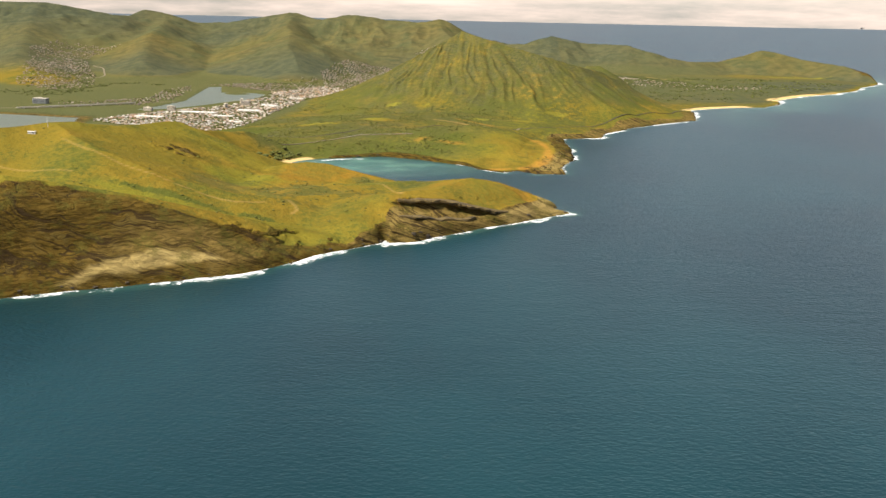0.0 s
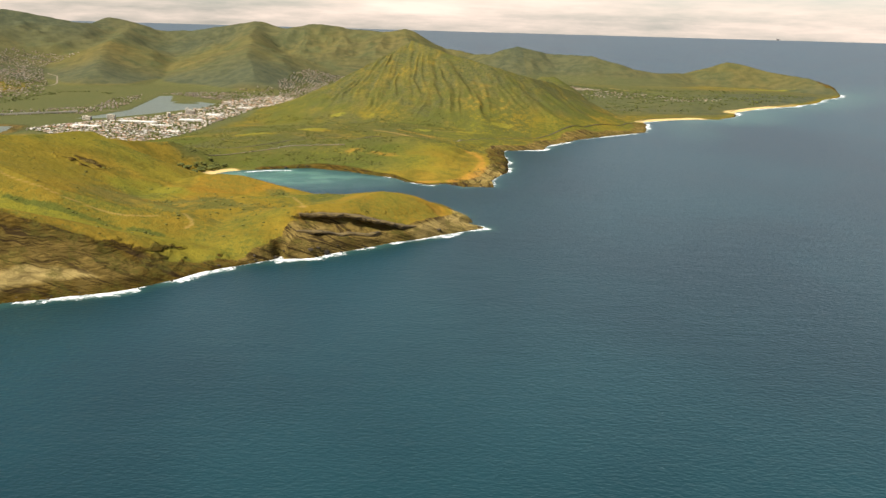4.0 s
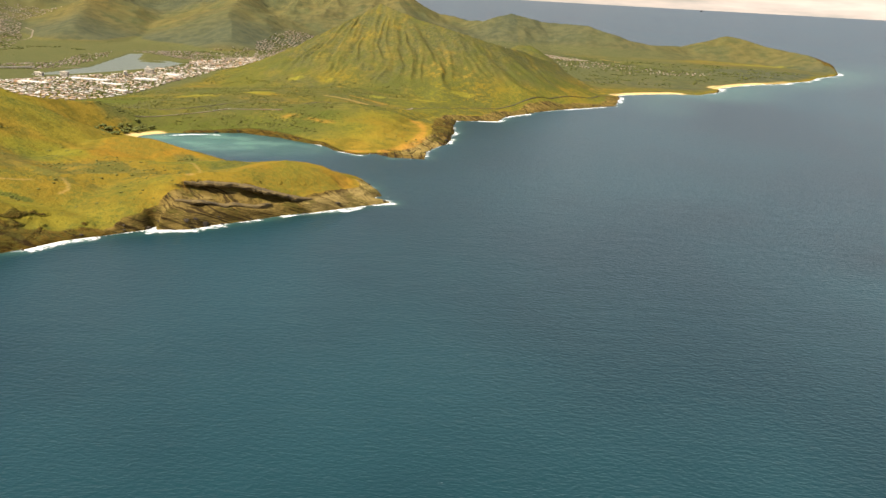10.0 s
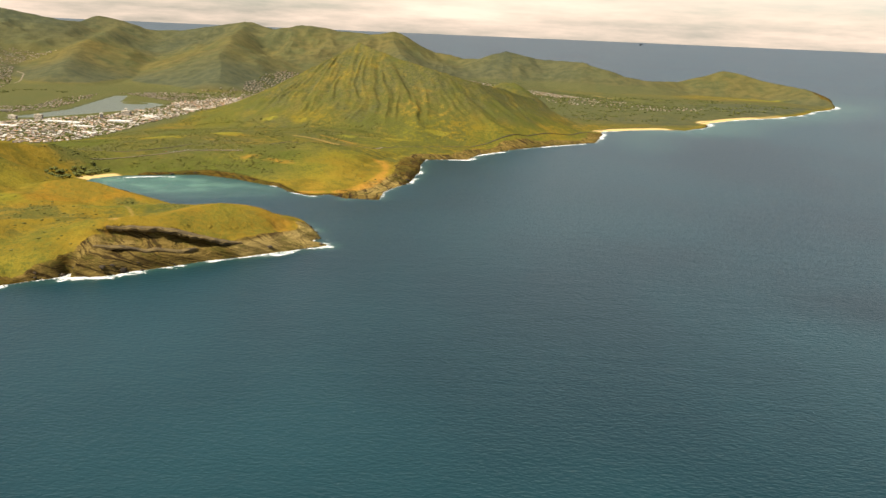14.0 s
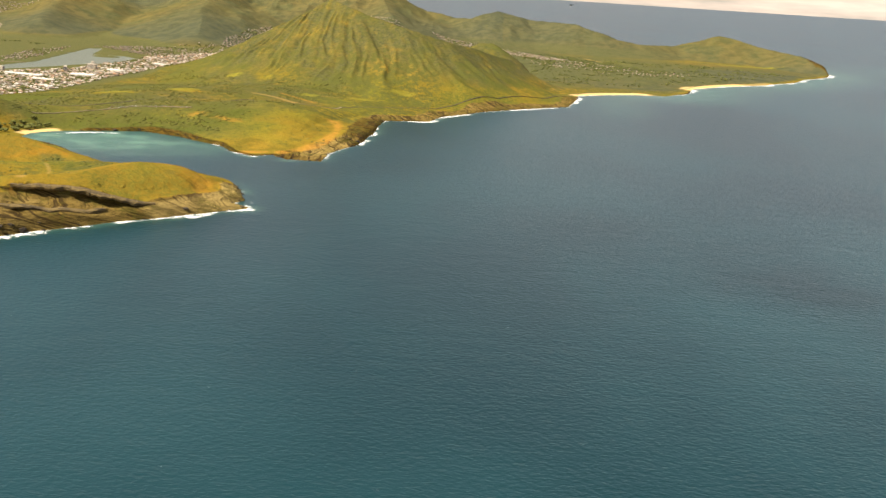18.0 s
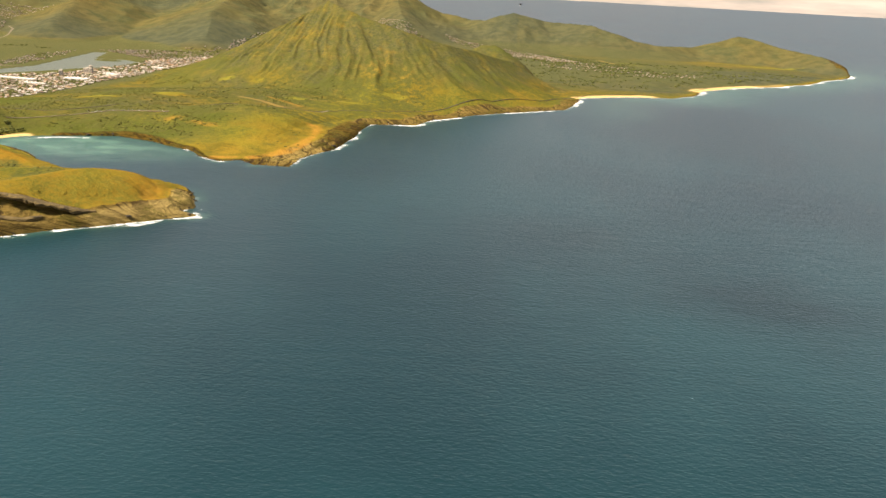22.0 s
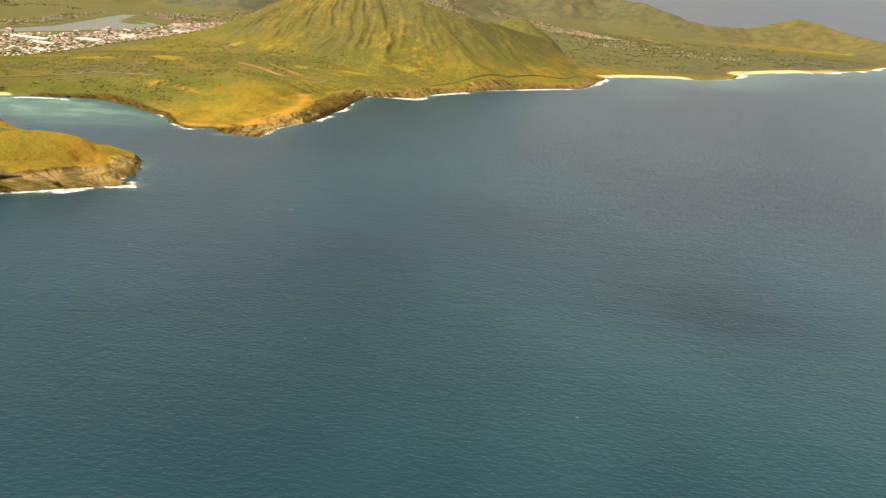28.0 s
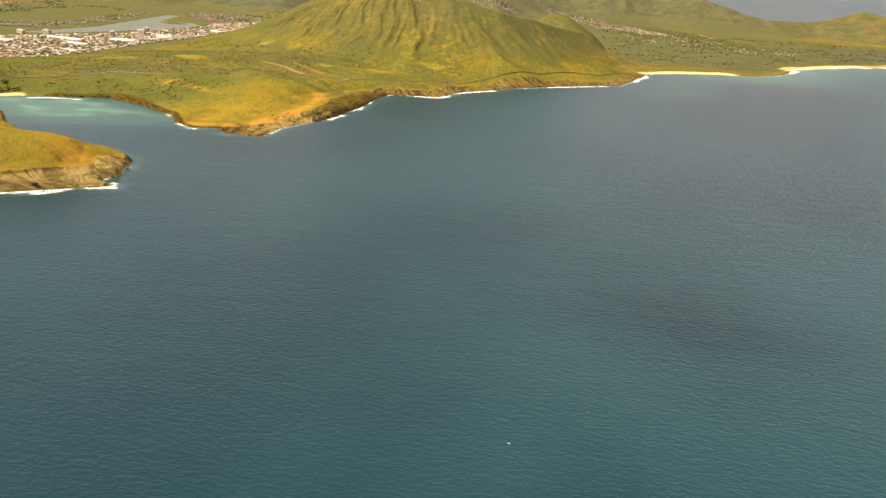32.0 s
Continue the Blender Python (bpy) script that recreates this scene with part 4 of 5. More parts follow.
def scattered(name, shapes, place, size, mat, smooth=True, seed=3):
    """Many copies of a few small shapes joined in one mesh: place (n, 3), size (n, 3)."""
    rnd = np.random.RandomState(seed)
    allv, allf, base = [], [], 0
    kind = rnd.randint(0, len(shapes), len(place))
    turn = rnd.rand(len(place)) * 6.283
    for k, (v, f) in enumerate(shapes):
        v, f = np.array(v), np.array(f)
        sel = kind == k
        n = int(sel.sum())
        if not n:
            continue
        p = v[None] * size[sel][:, None]
        c, s = np.cos(turn[sel])[:, None], np.sin(turn[sel])[:, None]
        p = np.stack([p[..., 0] * c - p[..., 1] * s, p[..., 0] * s + p[..., 1] * c, p[..., 2]], -1) + place[sel][:, None]
        allv.append(p.reshape(-1, 3))
        allf.append((f[None] + (base + np.arange(n) * len(v))[:, None, None]).reshape(-1, f.shape[1]))
        base += n * len(v)
    co, faces = np.concatenate(allv), np.concatenate(allf)
    me = bpy.data.meshes.new(name)
    me.vertices.add(len(co))
    me.vertices.foreach_set("co", co.astype(np.float32).ravel())
    me.loops.add(faces.size)
    me.loops.foreach_set("vertex_index", faces.astype(np.int32).ravel())
    me.polygons.add(len(faces))
    me.polygons.foreach_set("loop_start", np.arange(0, faces.size, faces.shape[1], dtype=np.int32))
    me.polygons.foreach_set("use_smooth", np.full(len(faces), smooth))
    me.materials.append(mat)
    me.update(calc_edges=True)
    return new(name, me)


# ---------------------------------------------------------------- roads
ASPHALT = plain("worn_asphalt", (.070, .060, .042), .9)
PALE_ROAD = plain("sun_bleached_road", (.19, .155, .10), .9)


def ribbon(name, line, width, mat, label, lift=.07):
    """A road laid over the ground along a line."""
    pts = []
    for p, q in zip(line, line[1:]):
        n = max(2, int(math.hypot(q[0] - p[0], q[1] - p[1]) / 1.2))
        pts += [(p[0] + (q[0] - p[0]) * k / n, p[1] + (q[1] - p[1]) * k / n) for k in range(n)]
    pts = np.array(pts + [line[-1]], float)
    for _ in range(6):
        pts[1:-1] = (pts[:-2] + pts[1:-1] * 2 + pts[2:]) / 4
    t = np.gradient(pts, axis=0)
    t /= np.linalg.norm(t, axis=1)[:, None]
    side = np.stack([-t[:, 1], t[:, 0]], 1) * width / 2
    left, right = pts + side, pts - side
    z = np.maximum.reduce([height_at(*left.T), height_at(*right.T), height_at(*pts.T)]) + lift
    v = [(*p, h) for p, h in zip(left, z)] + [(*p, h) for p, h in zip(right, z)] + [(*p, h - .25) for p, h in zip(left, z)] + [(*p, h - .25) for p, h in zip(right, z)]
    n = len(pts)
    f = []
    for k in range(n - 1):
        f += [(k, n + k, n + k + 1, k + 1), (2 * n + k, k, k + 1, 2 * n + k + 1), (n + k, 3 * n + k, 3 * n + k + 1, n + k + 1)]
    return tagged(new(name, mesh_of(name, v, f, mat)), label, "road", kind="structure")


ribbon("road", [(-110, 436), (-84, 424), (-62, 426), (-45, 436), (-24, 455), (-6, 484), (12, 478), (28, 484), (44, 492), (60, 502), (78, 524), (98, 546), (120, 574), (140, 598), (152, 628), (172, 662), (205, 684), (236, 712), (262, 756), (310, 806)], .75, ASPHALT, "two-lane coast highway of worn grey asphalt", .04)
ribbon("road", [(-72, 408), (-66, 412), (-59, 418), (-50, 424)], .8, PALE_ROAD, "narrow pale road down to the bay's beach")
ribbon("road", [(-50, 424), (-40, 430), (-27, 431), (-16, 431)], 1.0, PALE_ROAD, "long pale parking strip above the bay")
ribbon("road", [(30, 476), (34, 482), (37, 490)], 1.2, PALE_ROAD, "short pale side road on the plain")
ribbon("road", [(-330, 545), (-240, 566), (-190, 612), (-120, 640), (-98, 740), (-80, 880)], 1.6, PALE_ROAD, "wide pale main road through the town")
ribbon("road", [(-292, 705), (-284, 750), (-300, 775), (-290, 810), (-305, 850), (-325, 880)], 1.3, PALE_ROAD, "pale road winding up the hillside suburb")

# ---------------------------------------------------------------- houses
ROOFS = [(.74, .70, .62), (.36, .27, .18), (.44, .34, .23), (.58, .45, .30), (.20, .15, .10), (.72, .66, .56), (.34, .17, .09), (.38, .32, .25), (.24, .20, .15), (.50, .33, .18)]
WALLS = [(.38, .30, .20), (.48, .40, .29), (.24, .19, .13), (.31, .26, .19)]
ROOF_ONE, WALL_ONE = palette("house_roofs", ROOFS, False, .55), palette("house_walls", WALLS, False)
FAR_ROOFS = [(.74, .68, .58), (.42, .31, .21), (.20, .15, .10), (.56, .43, .28), (.30, .18, .11), (.70, .63, .52), (.24, .19, .14), (.48, .25, .10), (.36, .28, .20)]
HILL_ROOFS = [(.32, .23, .15), (.21, .15, .09), (.14, .10, .07), (.36, .28, .20), (.24, .13, .07), (.28, .20, .12), (.42, .36, .29), (.17, .13, .09)]
ROOF_HILL = palette("hill_suburb_roofs", HILL_ROOFS, True, .6)
ROOF_ALL, WALL_ALL = palette("town_roofs", FAR_ROOFS, True, .55), palette("town_walls", WALLS, True)


def house_shape(w, l, h, r, eave=.12, hip=0.0):
    wall = box(-w / 2, w / 2, -l / 2, l / 2, -.5, h)
    a, b = w / 2 + eave, l / 2 + eave
    y = b - hip
    roof = ([(-a, -b, h - .04), (a, -b, h - .04), (a, b, h - .04), (-a, b, h - .04), (-a, -b, h + .03), (a, -b, h + .03), (a, b, h + .03), (-a, b, h + .03), (0, -y, h + r), (0, y, h + r)],
            [(3, 2, 1, 0), (0, 1, 5, 4), (1, 2, 6, 5), (2, 3, 7, 6), (3, 0, 4, 7), (4, 5, 8), (5, 6, 9, 8), (6, 7, 9), (7, 4, 8, 9)])
    return wall, roof


HOUSES = [house_shape(.9, 1.4, .36, .22), house_shape(1.05, 1.55, .38, .22, hip=.45), house_shape(.85, 1.8, .54, .2), house_shape(1.2, 1.3, .34, .28, hip=.5)]
DISTRICTS = {   # outline, spacing, turn of the streets, share of plots built on
    "town": ([(-195, 512), (-155, 484), (-130, 468), (-114, 474), (-106, 505), (-103, 575), (-92, 660), (-70, 720), (-98, 760), (-128, 700), (-138, 600), (-160, 575)], 1.85, 14, .62),
    "valley": ([(-98, 760), (-60, 720), (-46, 900), (-62, 960), (-100, 955), (-112, 840)], 2.5, -12, .65),
    "north_shore": ([(-188, 752), (-150, 780), (-108, 806), (-98, 721), (-120, 700), (-132, 708), (-176, 745)], 2.4, 5, .6),
    "west_shore": ([(-245, 588), (-192, 592), (-181, 632), (-186, 690), (-197, 738), (-208, 700), (-200, 640), (-232, 604)], 2.4, 22, .6),
    "hillside": ([(-318, 700), (-352, 800), (-388, 893), (-395, 978), (-334, 988), (-345, 915), (-306, 831), (-272, 735), (-270, 676)], 2.7, -20, .50),
    "upper_valley": ([(-40, 1022), (-2, 945), (26, 898), (46, 905), (20, 975), (-16, 1030)], 2.7, 30, .72),
    "kalama": ([(48, 1005), (80, 925), (104, 880), (150, 850), (176, 880), (120, 940), (72, 1012)], 2.6, 38, .75),
    "beach_town": ([(104, 880), (150, 800), (196, 765), (262, 800), (268, 830), (176, 880)], 3.8, 30, .36),
}


def plots(line, space, turn, share, rnd):
    line = [tuple(map(float, p)) for p in line]
    xs, ys = zip(*line)
    cx, cy, reach = sum(xs) / len(xs), sum(ys) / len(ys), max(max(xs) - min(xs), max(ys) - min(ys))
    a = np.arange(-reach, reach, space)
    b = np.arange(-reach, reach, space * 1.25)
    u, v = np.meshgrid(a, b)
    v = v + (np.arange(len(b)) % 2)[:, None] * .0 - (np.arange(len(b)) % 2)[:, None] * space * .3
    c, s = math.cos(radians(turn)), math.sin(radians(turn))
    x, y = (cx + u * c - v * s).ravel(), (cy + u * s + v * c).ravel()
    x, y = x + 9 * fbm(x, y, 60, 2) + rnd.uniform(-.6, .6, x.shape), y + 9 * fbm(x + 9, y, 60, 2) + rnd.uniform(-.6, .6, x.shape)
    pond = nearest(x, y, [(*p, 0) for p in MARINA], True)[0]
    ok = inside(x, y, line) & (rnd.rand(len(x)) < share + .5 * fbm(x, y, 30, 2)) & ~(inside(x, y, MARINA) | (pond < 3.5)) & (height_at(x, y) > .2)
    return x[ok], y[ok], np.full(int(ok.sum()), turn) + rnd.choice([0, 90, 90, 180, 4], int(ok.sum()))


def build_towns():
    rnd = np.random.RandomState(21)
    proto = []
    for n, (wall, roof) in enumerate(HOUSES):
        h = thing("house", "low house with pale walls and a pitched roof in the town", "house", "houses of the town")
        part("wall", mesh_of("wall", *wall, WALL_ONE), h)
        part("roof", mesh_of("roof", *roof, ROOF_ONE), h)
        proto.append(h)
    rest = {(n, far): [] for n in range(len(HOUSES)) for far in (False, True)}
    single = used = 0
    for name, (line, space, turn, share) in DISTRICTS.items():
        x, y, t = plots(line, space, turn, share, rnd)
        z = height_at(x, y)
        kinds = rnd.randint(0, len(HOUSES), len(x))
        for k in range(len(x)):
            m = pose(x[k], y[k], z[k], 0, 0, t[k])
            if name == "town" and y[k] < 540 and single < 290:
                n = int(kinds[k])
                if used & (1 << n):
                    copy_thing(proto[n], m)
                else:
                    proto[n].matrix_basis = m
                    used |= 1 << n
                single += 1
            else:
                rest[int(kinds[k]), name in ("hillside", "beach_town", "north_shore", "west_shore", "valley", "kalama", "upper_valley")].append((x[k], y[k], z[k], t[k]))
    for which, hill, label, mat in ((0, False, "walls of thousands of small pale houses", WALL_ALL), (1, False, "white, tan and brown roofs of thousands of houses", ROOF_ALL),
                                    (0, True, "walls of small houses on the far valley floors", WALL_ALL), (1, True, "tan and brown roofs of the far hill suburbs", ROOF_HILL)):
        v, f = [], []
        for (n, far), rows in rest.items():
            if far != hill:
                continue
            pv, pf = HOUSES[n][which]
            for x, y, z, t in rows:
                c, s = math.cos(radians(t)), math.sin(radians(t))
                base = len(v)
                g = .85 if hill else 1.0
                v += [(x + g * (p[0] * c - p[1] * s), y + g * (p[0] * s + p[1] * c), z + g * p[2]) for p in pv]
                f += [tuple(i + base for i in q) for q in pf]
        tagged(new("suburb_roofs" if which else "suburb_houses", mesh_of("suburb", v, f, mat)), label, "houses", kind="stuff")


build_towns()

CONCRETE, WINDOW, WHITE = plain("pale_concrete", (.50, .44, .35), .8), plain("dark_window_band", (.06, .07, .08), .25), plain("white_roofing", (.72, .69, .63), .6)
GREY_WALL = plain("grey_facade", (.28, .29, .28), .7)


def apartment(x, y, turn, w, l, storeys, wall_mat, label):
    b = thing("apartment_building", label, "building", "large buildings of the town", x, y, float(height_at(x, y)[0]), turn)
    h = storeys * .40
    part("wall", mesh_of("wall", *box(-w / 2, w / 2, -l / 2, l / 2, -.5, h), wall_mat), b)
    part("roof", mesh_of("roof", *joined(box(-w / 2 - .08, w / 2 + .08, -l / 2 - .08, l / 2 + .08, h + .003, h + .16, .04), box(-w / 6, w / 6, -l / 8, l / 8, h + .15, h + .6, .05)), CONCRETE), b)
    for k in range(storeys):
        z = k * .40
        part("window_band", mesh_of("window_band", *joined(box(-w / 2 - .02, -w / 2 + .01, -l / 2 + .1, l / 2 - .1, z + .16, z + .32), box(w / 2 - .01, w / 2 + .02, -l / 2 + .1, l / 2 - .1, z + .16, z + .32),
                                                             box(-w / 2 + .1, w / 2 - .1, -l / 2 - .02, -l / 2 + .01, z + .16, z + .32)), WINDOW), b)
        part("balcony", mesh_of("balcony", *box(-w / 2 - .14, -w / 2 - .025, -l / 2 + .05, l / 2 - .05, z + .36, z + .42), wall_mat), b)
    return b


for x, y, t, w, l, n in [(-177, 562, 65, 1.6, 6.0, 5), (-165, 568, 75, 1.6, 5.0, 6), (-137, 588, 20, 1.8, 5, 6), (-128, 604, 80, 1.8, 5.5, 7), (-134, 620, 15, 1.8, 5, 6)]:
    apartment(x, y, t, w, l, n, CONCRETE, "cream concrete apartment block with balconies beside the marina")
apartment(-252, 590, 82, 3.5, 9, 8, GREY_WALL, "broad grey building with a flat roof by the water")


def hall(x, y, turn, w, l, h):
    b = thing("shopping_hall", "long low white commercial building with a flat bright roof", "building", "large buildings of the town", x, y, float(height_at(x, y)[0]), turn)
    part("wall", mesh_of("wall", *box(-w / 2, w / 2, -l / 2, l / 2, -.5, h), CONCRETE), b)
    part("roof", mesh_of("roof", *box(-w / 2 - .1, w / 2 + .1, -l / 2 - .1, l / 2 + .1, h + .003, h + .14, .03), WHITE), b)
    part("canopy", mesh_of("canopy", *box(-w / 2 - .8, -w / 2 - .11, -l / 2, l / 2, h - .3, h - .2), WHITE), b)
    for k in (-1, 1):
        part("roof_unit", mesh_of("roof_unit", *box(-.5, .5, k * l / 4 - .5, k * l / 4 + .5, h + .141, h + .5, .06), CONCRETE), b)


for x, y, t, w, l, h in [(-119, 569, 88, 4.5, 13, .9), (-146, 556, 80, 3, 22, .7), (-166, 530, 76, 2.6, 16, .7), (-112, 600, 70, 3.5, 10, .9), (-115, 515, 60, 2, 9, .6), (-128, 540, 84, 2.4, 12, .7), (-102, 650, 75, 2.6, 11, .8)]:
    hall(x, y, t, w, l, h)


def road_bridge():
    a, b = Vector((-252, 556, 0)), Vector((-196, 598, 0))
    d = b - a
    turn = math.degrees(math.atan2(d.y, d.x))
    br = thing("bridge", "low pale concrete road bridge on short piers over the marina water", "bridge", x=a.x, y=a.y, z=0, turn=turn)
    L = d.length
    part("deck", mesh_of("deck", *box(0, L, -1, 1, 1.05, 1.35, .05), CONCRETE), br)
    for s in (-1, 1):
        part("parapet", mesh_of("parapet", *box(0, L, s * .9 - .06, s * .9 + .06, 1.353, 1.65, .03), CONCRETE), br)
    for k in range(9):
        x = L * (k + .5) / 9
        part("pier", mesh_of("pier", *box(x - .35, x + .35, -.8, .8, -.6, 1.047), CONCRETE), br)


road_bridge()

# ---------------------------------------------------------------- things on the hills
METAL = plain("painted_steel", (.55, .53, .50), .5, metal=.3)


def radio_station():
    x, y = -127, 289
    z = float(height_at(x, y)[0])
    hut = thing("radio_hut", "small white flat-roofed hut on the hill's crest", "hut", x=x, y=y, z=z, turn=12)
    part("wall", mesh_of("wall", *box(-1.1, 1.1, -.5, .5, -.4, .55), WHITE), hut)
    part("roof", mesh_of("roof", *box(-1.2, 1.2, -.6, .6, .553, .66, .03), WHITE), hut)
    part("door", mesh_of("door", *box(.3, .55, -.53, -.503, -.02, .4), WINDOW), hut)
    x, y = -124, 294
    z = float(height_at(x, y)[0])
    mast = thing("radio_mast", "thin grey steel radio mast on the hill's crest", "mast", x=x, y=y, z=z)
    part("pole", mesh_of("pole", *tube((0, 0, -.3), (0, 0, 3.2), .07, .03), METAL), mast)
    for k in range(3):
        part("crossarm", mesh_of("crossarm", *tube((-.3, 0, 1.6 + .6 * k), (.3, 0, 1.6 + .6 * k), .02, .02, 6), METAL), mast)


radio_station()

CAR_PAINT, TYRE, GLASSY = palette("car_paint", [(.75, .75, .74), (.80, .80, .78), (.35, .36, .37), (.05, .05, .06), (.40, .05, .04), (.10, .15, .30)], False, .3), plain("tyre_rubber", (.03, .03, .03)), plain("car_glass", (.03, .04, .05), .1)


def parked_cars():
    car = thing("car", "parked car with glossy paint on the strip above the bay", "car", "parked cars")
    part("body", mesh_of("body", *box(-.11, .11, -.28, .28, .04, .12, .025), CAR_PAINT), car)
    part("cabin", mesh_of("cabin", *box(-.10, .10, -.16, .13, .121, .19, .04), GLASSY), car)
    for sx in (-1, 1):
        for sy in (-1, 1):
            part("wheel", mesh_of("wheel", *tube((sx * .085, sy * .17, .04), (sx * .115, sy * .17, .04), .04, .04, 8), TYRE), car)
    rnd, first = random.Random(5), True
    for k in range(46):
        t = rnd.random()
        x, y = -49 + 32 * t, 426.2 + 4.4 * min(1, t * 2.2) + rnd.choice([-.75, .75]) + .2 * rnd.random()
        m = pose(x, y, float(np.maximum.reduce(height_at([x, x + .4, x - .4], [y, y + .6, y - .6]))) + .09, 0, 0, rnd.choice([4, 184]) + rnd.uniform(-6, 6))
        if first:
            car.matrix_basis, first = m, False
        else:
            copy_thing(car, m)


parked_cars()

# ---------------------------------------------------------------- plants
def leaf_material(name, dark, light):
    m, nt, sh = material(name)
    isl = nt.nodes.new("ShaderNodeNewGeometry").outputs["Random Per Island"]
    col = mixed(nt, isl, dark, light)
    col = mixed(nt, maths(nt, "MULTIPLY", spread(nt, noise_of(nt, 3.5, 4, .7), .35, .65), .5), col, tuple(c * .65 for c in dark))
    nt.links.new(col, sh.inputs["Base Color"])
    sh.inputs["Roughness"].default_value = .9
    sh.inputs["Specular IOR Level"].default_value = .15
    bumped(nt, sh, noise_of(nt, 4.0, 3, .6), .7, .12)
    return m


SCRUB, LEAF, BARK = leaf_material("scrub_leaves", (.088, .092, .018), (.150, .138, .026)), leaf_material("tree_leaves", (.078, .088, .022), (.140, .142, .036)), plain("bark", (.14, .10, .06), .9)


def scrub():
    rnd = np.random.RandomState(4)
    # dense thorn scrub on the plain, sparser on the open hills
    n = 150000
    x, y = rnd.uniform(-135, 165, n), rnd.uniform(215, 720, n)
    wide = fbm(x, y, 34, 4)
    z = height_at(x, y)
    sd = shore(x, y)[0]
    cone = step(6, 9, z) * step(535, 560, y)
    plainland = step(390, 420, y) * step(720, 600, y) * (1 - cone) * step(26, 4, x - .25 * (y - 470)) * step(-107, -101, x - .14 * (y - 505)) * .75
    likely = np.clip((.03 + .20 * step(.0, .5, wide) + .35 * step(-.1, .3, fbm(x, y + 30, 7, 2)) * np.maximum(blot(x, y, -24, 290, 22, 13, 20, .6) * step(8, -4, x), .7 * blot(x, y, -58, 272, 28, 10, -10, .6))) * step(560, 530, y) + .06 * cone * step(.1, .5, wide) + plainland + .9 * blot(x, y, -75, 256, 22, 1.8, -4) + .8 * blot(x, y, -53, 255.5, 8, 1.6, 0) + .8 * np.maximum.reduce([area(x, y, line, .6, 1.5) for line in THICKETS]), 0, 1)
    likely = likely * step(2.5, 6, sd) * (1 - .93 * np.maximum(blot(x, y, 12, 300, 26, 19, 35) * step(-4, 4, x), area(x, y, DRY_HILL, 1, 1))) * (1 - blot(x, y, -65, 472, 13, 5, 5, .15)) * (1 - blot(x, y, -38, 487, 9, 5, 5, .15))
    for line, half in TRAILS:
        likely = likely * step(half, half + .8, nearest(x, y, line)[0])
    road = [(-84, 424), (-62, 426), (-45, 436), (-24, 455), (-6, 484), (12, 478), (44, 492), (78, 524), (120, 574), (152, 628)]
    likely = likely * step(1.0, 1.8, nearest(x, y, road)[0]) * step(2, 3, nearest(x, y, [(-50, 424), (-40, 430), (-16, 431)])[0])
    clump = step(-.35, .25, fbm(x, y, 9, 3))
    ok = (rnd.rand(n) < likely * clump * np.where(y > 400, .62, .30)) & (z > .6)
    x, y, z = x[ok], y[ok], z[ok]
    r = rnd.uniform(.20, .58, len(x)) * (1 + .25 * (y > 400))
    size = np.stack([r, r * rnd.uniform(.8, 1.2, len(x)), r * rnd.uniform(.20, .36, len(x))], 1)
    near = y < 400
    place = np.stack([x, y, z + size[:, 2] * .35], 1)
    tagged(scattered("scrub", [lump(2, k, .3) for k in range(3)], place[near], size[near], SCRUB), "low grey-green thorn bushes scattered over the dry hills", "bushes", kind="stuff")
    tagged(scattered("scrub", [lump(1, k + 9, .35) for k in range(4)], place[~near], size[~near], SCRUB), "dense low thorn scrub over the plain", "bushes", kind="stuff")
    # street and garden trees among the houses
    n = 60000
    x, y = rnd.uniform(-330, 370, n), rnd.uniform(486, 1010, n)
    inside_any = np.zeros(n, bool)
    for line, *_ in DISTRICTS.values():
        inside_any |= inside(x, y, [tuple(map(float, p)) for p in line])
    flat = [(140.0, 700.0), (200.0, 692.0), (262.0, 772.0), (330.0, 832.0), (372.0, 900.0), (300.0, 960.0), (180.0, 960.0), (110.0, 900.0)]
    inside_any |= inside(x, y, [(-330.0, 585.0), (-205.0, 598.0), (-200.0, 745.0), (-262.0, 765.0), (-330.0, 690.0)]) & (rnd.rand(n) < .9 * step(.05, .4, fbm(x, y, 25, 3)))
    inside_any |= inside(x, y, flat) & (rnd.rand(n) < .5 + .9 * fbm(x, y, 36, 3))
    pond = nearest(x, y, [(*p, 0) for p in MARINA], True)[0]
    ok = inside_any & ~inside(x, y, MARINA) & (pond > 1) & (rnd.rand(n) < step(-.15, .35, fbm(x, y, 10, 3)))
    x, y = x[ok], y[ok]
    r = rnd.uniform(.25, .60, len(x)) * np.where(y > 720, 1.5, 1.0)
    size = np.stack([r * 1.3, r * 1.1, r * np.where(y > 720, .5, .8)], 1)
    tagged(scattered("garden_trees", [lump(1, k + 30, .35, 1.0) for k in range(4)], np.stack([x, y, height_at(x, y) + size[:, 2] * .7], 1), size, LEAF), "dark green garden and street trees among the houses", "trees", kind="stuff")


scrub()


